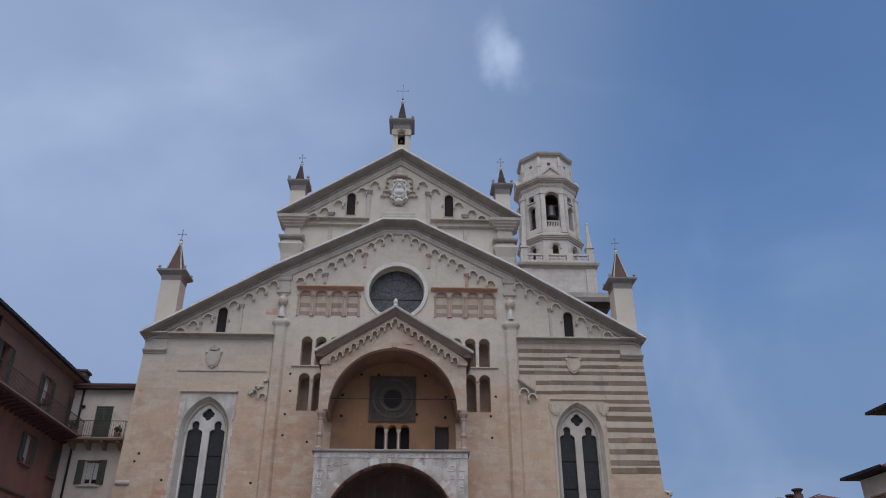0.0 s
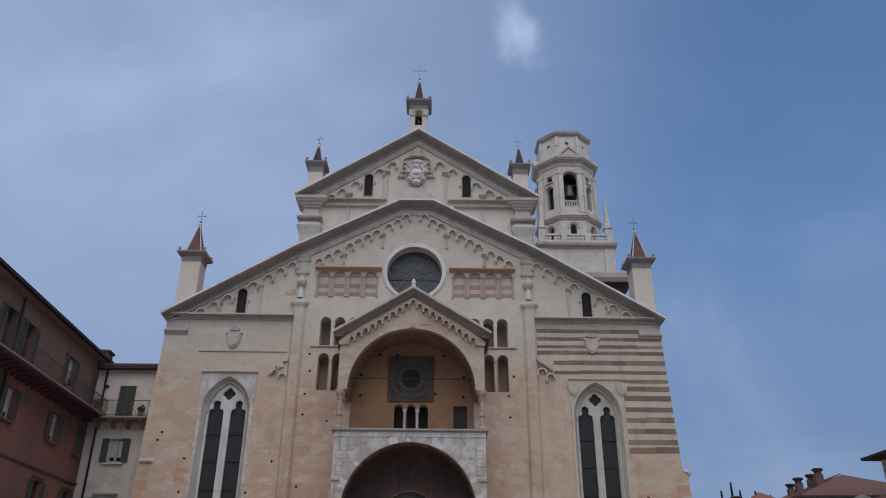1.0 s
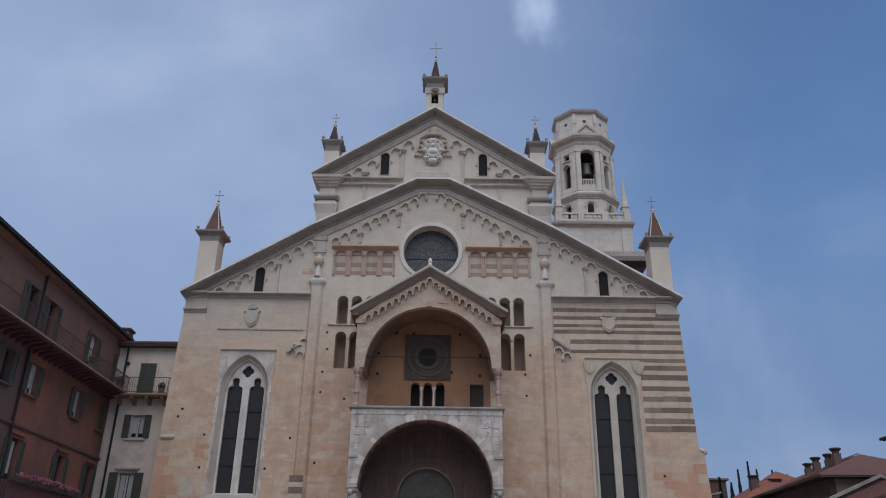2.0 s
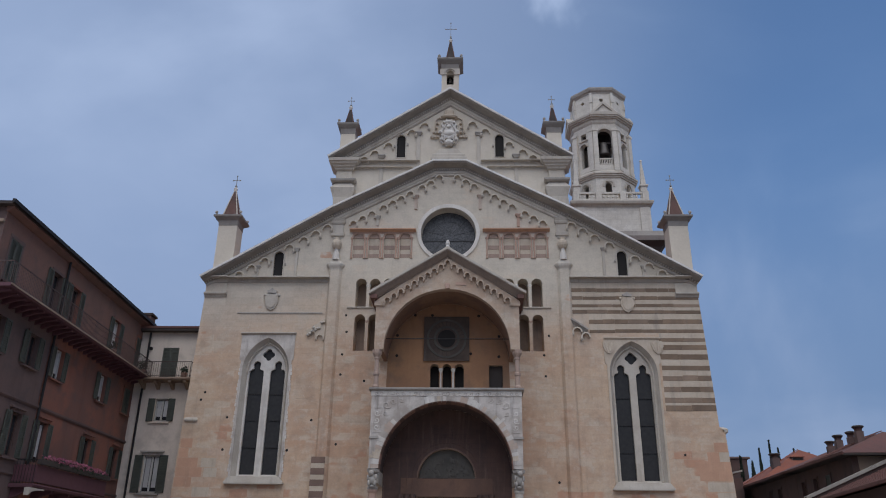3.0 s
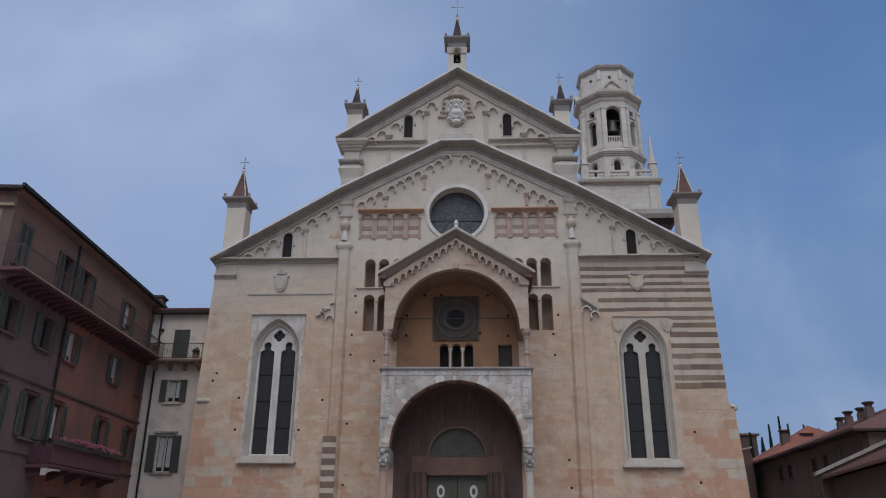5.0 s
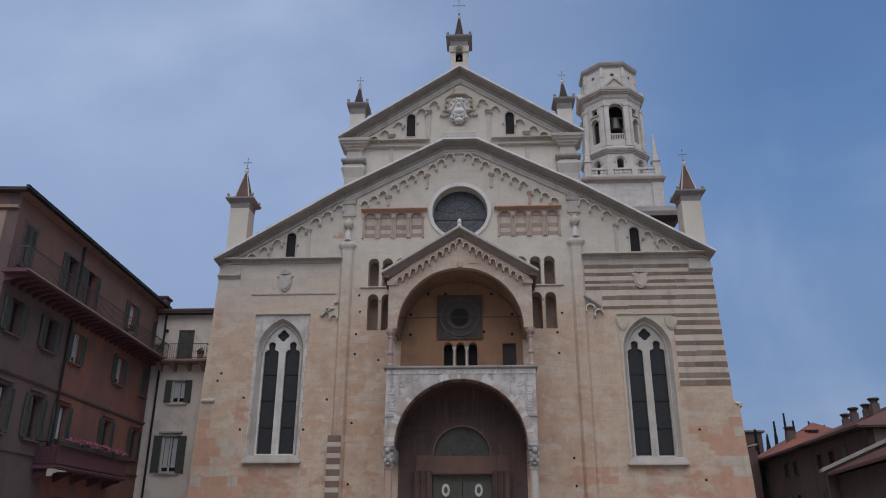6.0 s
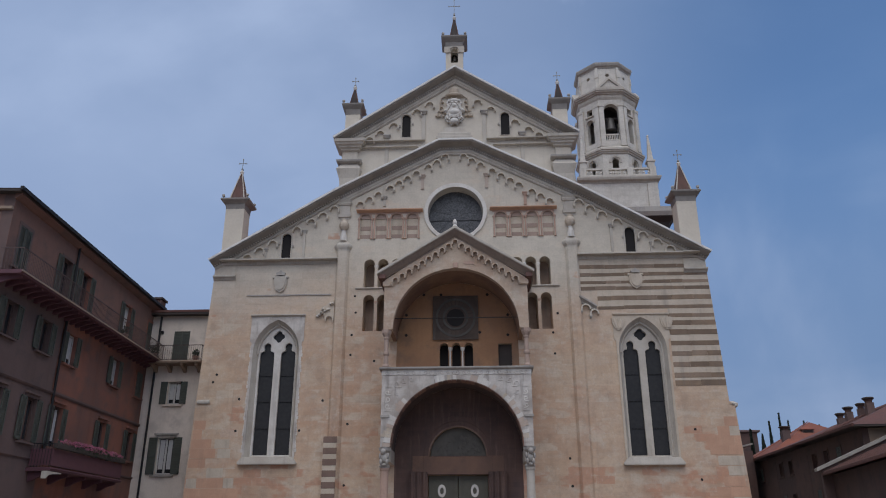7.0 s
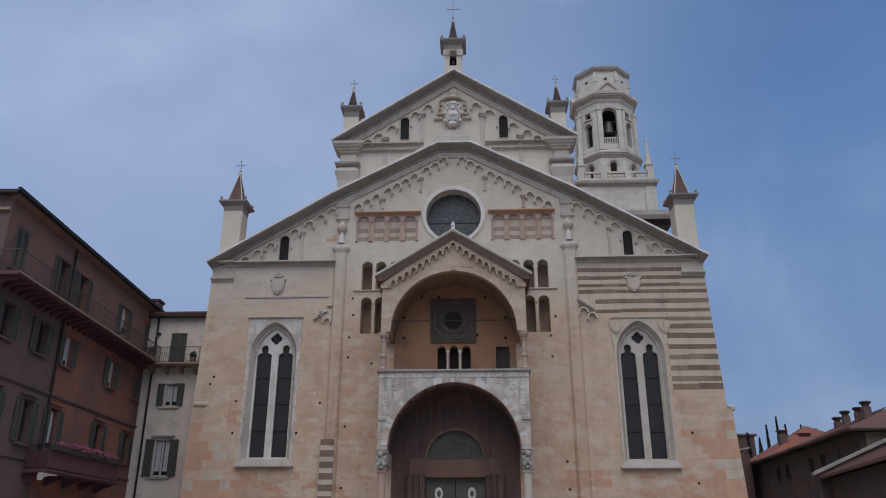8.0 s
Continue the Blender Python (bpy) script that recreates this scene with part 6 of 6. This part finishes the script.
part("leaves", bush(random.Random(8), 800, 3.85, 0.17, 0.2, 0.11, cx=-4.7, cy=-1.08, cz=5.48), M_LEAF, fx)
part("parapet_panel", boxes((-8.5, -0.85, -1.0, -0.98, 4.55, 5.25), (-8.52, -8.5, -1.0, -0.05, 4.55, 5.25)), M_BALC, fb)
part("balcony_end", plate([(-8.8, 4.0), (-8.6, 4.14), (-8.2, 4.22), (-7.5, 4.26), (-7.5, 4.31), (-8.8, 4.31)], [], -1.02, -0.8), M_PALE, fb)
for x, z0, z1 in ((-7.55, 4.9, 14.9), (3.35, 0.2, 14.9)):
    part("drain_pipe", stack([(z0, 0.055), (z1, 0.055)], 8, 0, cx=x, cy=-0.1), M_IRON, red)

# pale house closing the corner
pale = thing("pale_house", "narrow pale plaster house with a balcony and green shutters", "house", at=shift(0, 3.25, 0))
pw = [(-16.93, 11.5, 13.48, 0.98), (-17.02, 9.05, 10.38, 0.78), (-17.12, 5.05, 7.12, 0.95)]
part("wall", plate([(-18.9, 0), (-14.2, 0), (-14.2, 14.45), (-18.9, 14.45)], [opening(*w) for w in pw], 0.0, 0.4), M_WHITEHOUSE, pale)
for d in ((-18.9, -18.5, 0.4, 9, 0, 14.45), (-14.6, -14.2, 0.4, 9, 0, 14.45), (-18.9, -14.2, 9, 9.3, 0, 14.45)):
    part("wall", boxes(d), M_WHITEHOUSE, pale)
house_window(pale, *pw[0], shutters="closed", head=False, trim=M_WHITEHOUSE)
house_window(pale, *pw[1], head=False, lit=1, trim=M_WHITEHOUSE)
house_window(pale, *pw[2], lit=1, trim=M_GREY)
part("roof", slope((-18.95, 14.72), (-14.2, 14.72), -0.5, 9.6, 0.14), M_SHADETILE, pale)
part("eave", boxes((-18.95, -14.2, -0.46, 0.0, 14.45, 14.575)), M_EAVE, pale)
pb = balcony(pale, -18.6, -15.25, 0.85, 11.5, 0.95, M_TAN, 4, M_RAIL)
potted_plant(pale.matrix_basis, -15.75, -0.55, 11.5, 150, 0.22, 11)
part("wall_lamp", boxes((-18.25, -18.1, -0.16, 0.0, 13.35, 13.5)), M_IRON, pale)
part("drain_pipe", stack([(0.2, 0.06), (14.4, 0.06)], 8, 0, cx=-18.32, cy=-0.1), M_IRON, pale)


def chimney(parent, x, y, z0, z1, w):
    c = part("chimney", boxes((x - w, x + w, y - w, y + w, z0, z1)), M_GREYRED, parent, "brick chimney with a flared cap")
    part("chimney_neck", stack([(z1, w * 0.92), (z1 + 0.12, w * 0.95), (z1 + 0.22, w * 1.25)], 12, 0, cx=x, cy=y), M_BROWN, c)
    part("chimney_cap", stack([(z1 + 0.22, w * 1.3), (z1 + 0.27, w * 1.55), (z1 + 0.34, w * 1.55), (z1 + 0.38, w * 1.2)], 14, 0, cx=x, cy=y), M_EAVE, c, "dark flared chimney cap")


def row_house(name, label, x0, x1, depth, rise, chimneys, over=0.7, face=M_BROWN, cover=None, dormer=None):
    """A house of the row along the lane; its own x runs along the lane."""
    h = thing(name, label, "house", at=shift(24.36, 0, 0) @ Matrix.Rotation(radians(-93.87), 4, "Z"))
    n = int((x1 - x0 - 1.5) / 2.4)
    ws = [(x0 + 1.4 + 2.4 * i, z0, z1, 0.8) for i in range(n) for z0, z1 in ((6.3, 7.3), (3.2, 4.8))]
    part("wall", plate([(x0, 0), (x1, 0), (x1, 8.0), (x0, 8.0)], [opening(*w) for w in ws], 0.0, 0.4), face, h)
    for d in ((x0, x0 + 0.4, 0.4, depth, 0, 8.0), (x1 - 0.4, x1, 0.4, depth, 0, 8.0), (x0, x1, depth, depth + 0.4, 0, 8.0)):
        part("wall", boxes(d), M_TAN, h)
    for i, w in enumerate(ws):
        house_window(h, *w, head=False, trim=face, casing=M_BROWN, shutters="closed" if i % 3 == 1 else "none")
    r = hip_roof(h, x0, x1, 0, depth + 0.4, 8.14, rise, over, cover, gutter=M_SHADETILE)
    half = (depth + 0.4) / 2
    d = min(x1 - x0, depth + 0.4) / 2 + over
    tile_ribs(r, x0 - over + d, x1 + over - d, -over, 8.17, half, 8.18 + rise, 0.26, cover)
    for c in chimneys:
        chimney(h, *c)
    if dormer:
        x, y, z = dormer
        dm = part("dormer", boxes((x - 0.7, x + 0.12, y - 0.5, y + 0.5, z - 0.2, z + 0.30)), M_GREYRED, h, "small attic vent")
        part("vent", boxes((x + 0.12, x + 0.14, y - 0.4, y + 0.4, z - 0.02, z + 0.25)), M_DARK, dm)
        part("hood", slope((x - 0.9, z + 0.42), (x + 0.22, z + 0.36), y - 0.58, y + 0.58, 0.05), M_ROOF, dm)


row_house("long_house", "tall-roofed brown house with red tiles and a chimney", -37.0, -26.6, 9.6, 3.38, [(-28.9, 1.9, 9.0, 10.45, 0.32)], dormer=(-29.75, 4.1, 10.3))
row_house("middle_house", "plain brown house with a low tiled roof", -26.55, -18.6, 7.6, 1.98, [], cover=M_SHADETILE)
row_house("lane_house", "brown house with tiled roof and four chimneys", -18.55, -8.2, 7.6, 1.98, [(-16.6, 2.1, 8.8, 9.75, 0.22), (-15.0, 2.1, 8.8, 9.95, 0.23), (-12.8, 2.1, 8.8, 9.85, 0.21), (-11.9, 2.3, 8.8, 10.1, 0.24)], cover=M_SHADETILE)

# narrow dark wing at the far end of the row
wing = thing("end_wing", "narrow dark wing with a pale sloping roof edge", "house", at=shift(24.36, 0, 0) @ Matrix.Rotation(radians(-93.87), 4, "Z"))
part("wall", boxes((-34.0, -30.2, -2.9, -0.74, 0, 8.9)), M_BROWN, wing)
edge = bmesh.new()
ev = [edge.verts.new((x, y, z + d)) for x in (-34.2, -30.0) for y, z in ((-3.2, 8.86), (-0.72, 9.42)) for d in (0.0, 0.14)]
for f in ((0, 1, 3, 2), (4, 6, 7, 5), (0, 4, 5, 1), (2, 3, 7, 6), (0, 2, 6, 4), (1, 5, 7, 3)):
    edge.faces.new([ev[i] for i in f])
part("roof", edge, M_SOFFIT, wing)

# low house with a coped gable in front of it
low = thing("low_house", "low house with tiled roof and pale stone gable coping", "house", at=shift(21.0, 0, 0.22) @ Matrix.Rotation(radians(-99.7), 4, "Z"))
for d in ((-7.2, 9, 0.0, 0.4, -0.21, 4.9), (-7.2, 9, 9.6, 10, -0.21, 4.9), (8.6, 9, 0.4, 9.6, -0.21, 4.9)):
    part("wall", boxes(d), M_BROWN, low)
# roof slope turned from the light, its shade given by the darker tiles
lowroof = part("roof", sweep([(-7.2, 0), (9, 0)], [(-0.5, 4.95), (5.0, 7.3), (10.5, 4.95), (10.5, 4.85), (5.0, 7.2), (-0.5, 4.85)]), M_SHADETILE, low)
tile_ribs(lowroof, -7.0, 9, -0.52, 4.97, 5.0, 7.33, 0.26, M_SHADETILE)
part("gutter", boxes((-7.2, 9, -0.62, -0.5, 4.86, 4.98)), M_SHADETILE, low)


def yz_prism(x0, x1, outline):
    """A body from x0 to x1 with an outline of (y, z)."""
    bm = bmesh.new()
    rows = [[bm.verts.new((x, y, z)) for y, z in outline] for x in (x0, x1)]
    for j in range(len(outline)):
        bm.faces.new((rows[0][j], rows[0][j - 1], rows[1][j - 1], rows[1][j]))
    bm.faces.new(rows[0])
    bm.faces.new(rows[1])
    return bm


part("gable", yz_prism(-7.6, -7.2, [(-0.55, -0.21), (-0.55, 5.2), (5.0, 7.62), (10.5, 5.2), (10.5, -0.21)]), M_GREYRED, low)
part("coping", yz_prism(-7.72, -7.05, [(-0.85, 5.1), (5.0, 7.64), (5.0, 7.84), (-0.85, 5.3)]), M_GREY, low, "pale stone coping")
part("coping", yz_prism(-7.72, -7.05, [(10.8, 5.1), (5.0, 7.64), (5.0, 7.84), (10.8, 5.3)]), M_GREY, low, "pale stone coping")


def tall_house(name, label, x, y0, y1, z, over, wall, rise):
    """A plain tall house whose front at x faces the square."""
    h = thing(name, label, "house", at=shift(x, (y0 + y1) / 2, 0) @ Matrix.Rotation(radians(-90), 4, "Z"))
    L = (y1 - y0) / 2
    ws = [(-L + 1.6 + 3.0 * i, zz, zz + 1.7, 0.95) for i in range(max(1, int((2 * L - 2) / 3.0))) for zz in (z - 3.0, z - 6.2) if zz > 1]
    part("wall", plate([(-L, 0), (L, 0), (L, z), (-L, z)], [opening(*w) for w in ws], 0.0, 0.4), wall, h)
    for d in ((-L, -L + 0.4, 0.4, 9, 0, z), (L - 0.4, L, 0.4, 9, 0, z), (-L, L, 9, 9.4, 0, z)):
        part("wall", boxes(d), wall, h)
    for w in ws:
        house_window(h, *w, lit=1)
    hip_roof(h, -L, L, 0, 9.4, z + 0.2, rise, over)
    return h


tall_house("corner_house", "pale house with wide dark wooden eaves", 28.1, 2.2, 5.0, 9.85, 0.7, M_WHITEHOUSE, 0.7)
tall_house("tall_house", "taller brown house with deep dark eaves", 28.3, -22.0, 0.8, 12.85, 0.8, M_BROWN, 2.3)

# distant block and cypresses behind the long house
far = thing("far_house", "distant dark stone house end with flat eaves", "house", at=shift(30.5, 45, 0))
part("wall", boxes((-1.3, 1.0, 0, 6, 0, 12.3)), M_BROWN, far)
part("roof", stack([(12.3, 1.25), (12.42, 1.45), (12.6, 1.4)], 4, 45, cx=-0.15, cy=1.2), M_GREYRED, far)


def cypress(name_at, h, r, seed):
    rng = random.Random(seed)
    t = thing("cypress_tree", "slim dark green cypress tree", "tree", "cypresses", at=name_at)
    part("trunk", stack([(0, 0.35), (h * 0.3, 0.22), (h * 0.8, 0.08), (h * 0.97, 0.02)], 8, 0), M_BARK, t)
    bm = bmesh.new()
    for _ in range(3600):
        u = rng.random() ** 0.9
        rad = 0.85 * r * (1 - u) ** 0.75 * (0.8 + 0.12 * math.sin(u * 31 + seed)) * rng.random() ** 0.35
        a = rng.uniform(0, 6.28)
        c = Vector((rad * math.cos(a), rad * math.sin(a), h * (0.1 + 0.9 * u)))
        s = 0.27 * rng.uniform(0.6, 1.3)
        m = Euler((rng.uniform(-0.5, 0.5), rng.uniform(-0.5, 0.5), rng.uniform(0, 6))).to_matrix()
        bm.faces.new([bm.verts.new(c + m @ Vector(p) * s) for p in ((-0.3, 0, -0.4), (0.3, 0.1, -0.4), (0.12, 0, 0.8), (-0.1, 0.1, 0.7))])
    part("crown", bm, M_CYPRESS, t)


for i, (x, y, h, r) in enumerate(((29.1, 40, 11.9, 0.6), (40.74, 66, 16.3, 0.75), (42.2, 66, 17.4, 0.75), (43.3, 66, 16.4, 0.7), (45.4, 66, 16.3, 0.65), (47.4, 66, 15.8, 0.8), (39.6, 66, 14.6, 1.5))):
    cypress(shift(x, y, 0), h, r, i)

# ---- coursed facing stones of the church front ----
BUSY = [(-3.95, 3.95, 0, 17.6), (-5.75, 5.75, 12.2, 17.2), (-7.3, -6.15, 0, 17), (6.15, 7.3, 0, 17), (-8.1, -6.9, 12.8, 14.6), (11.6, 15.5, 9.0, 17), (6.9, 15.5, 13.2, 17), (6.9, 8.1, 12.8, 14.6)]
BUSY += [(s * WIN_X - 1.75, s * WIN_X + 1.75, 4.9, 13.7) for s in (-1, 1)]
BUSY += [(-14.6, -11.5, 3.0, 5.1), (-14.6, -12.0, 4.5, 7.7), (12.6, 15.0, 3.0, 7.7), (-12.2, -7.0, 14.6, 14.8), (-10.8, -9.6, 14.7, 16.3)]


def spans(z0, z1, left, right):
    """The stretches of a course that no opening or carving takes."""
    cuts = sorted((a, b) for a, b, lo, hi in BUSY if lo < z1 and hi > z0)
    at = left
    for a, b in cuts:
        if a - at > 0.35:
            yield at, min(a, right)
        at = max(at, b)
    if right - at > 0.35:
        yield at, right


rnd = random.Random(77)
rest = bmesh.new()
count, z = 0, 2.2
while z < 16.2:
    h = rnd.choice((0.36, 0.42, 0.48, 0.55))
    edge_x = 14.38 if z < 8.2 else 14.05
    for a, b in spans(z, z + h, -edge_x, edge_x):
        x = a
        while x < b - 0.05:
            w = rnd.uniform(0.6, 1.5)
            w = b - x if b - x - w < 0.4 else w
            dims = (x + 0.003, x + w - 0.003, -0.002 - 0.004 * rnd.random(), 0.02, z + 0.003, z + h - 0.003)
            if count < 300:
                part("stone_block", boxes(dims), M_WALL, church)
                count += 1
            else:
                box(rest, *dims)
            x += w
    z += h
tagged(part("upper_facing", rest, M_WALL, church), kind="stuff")
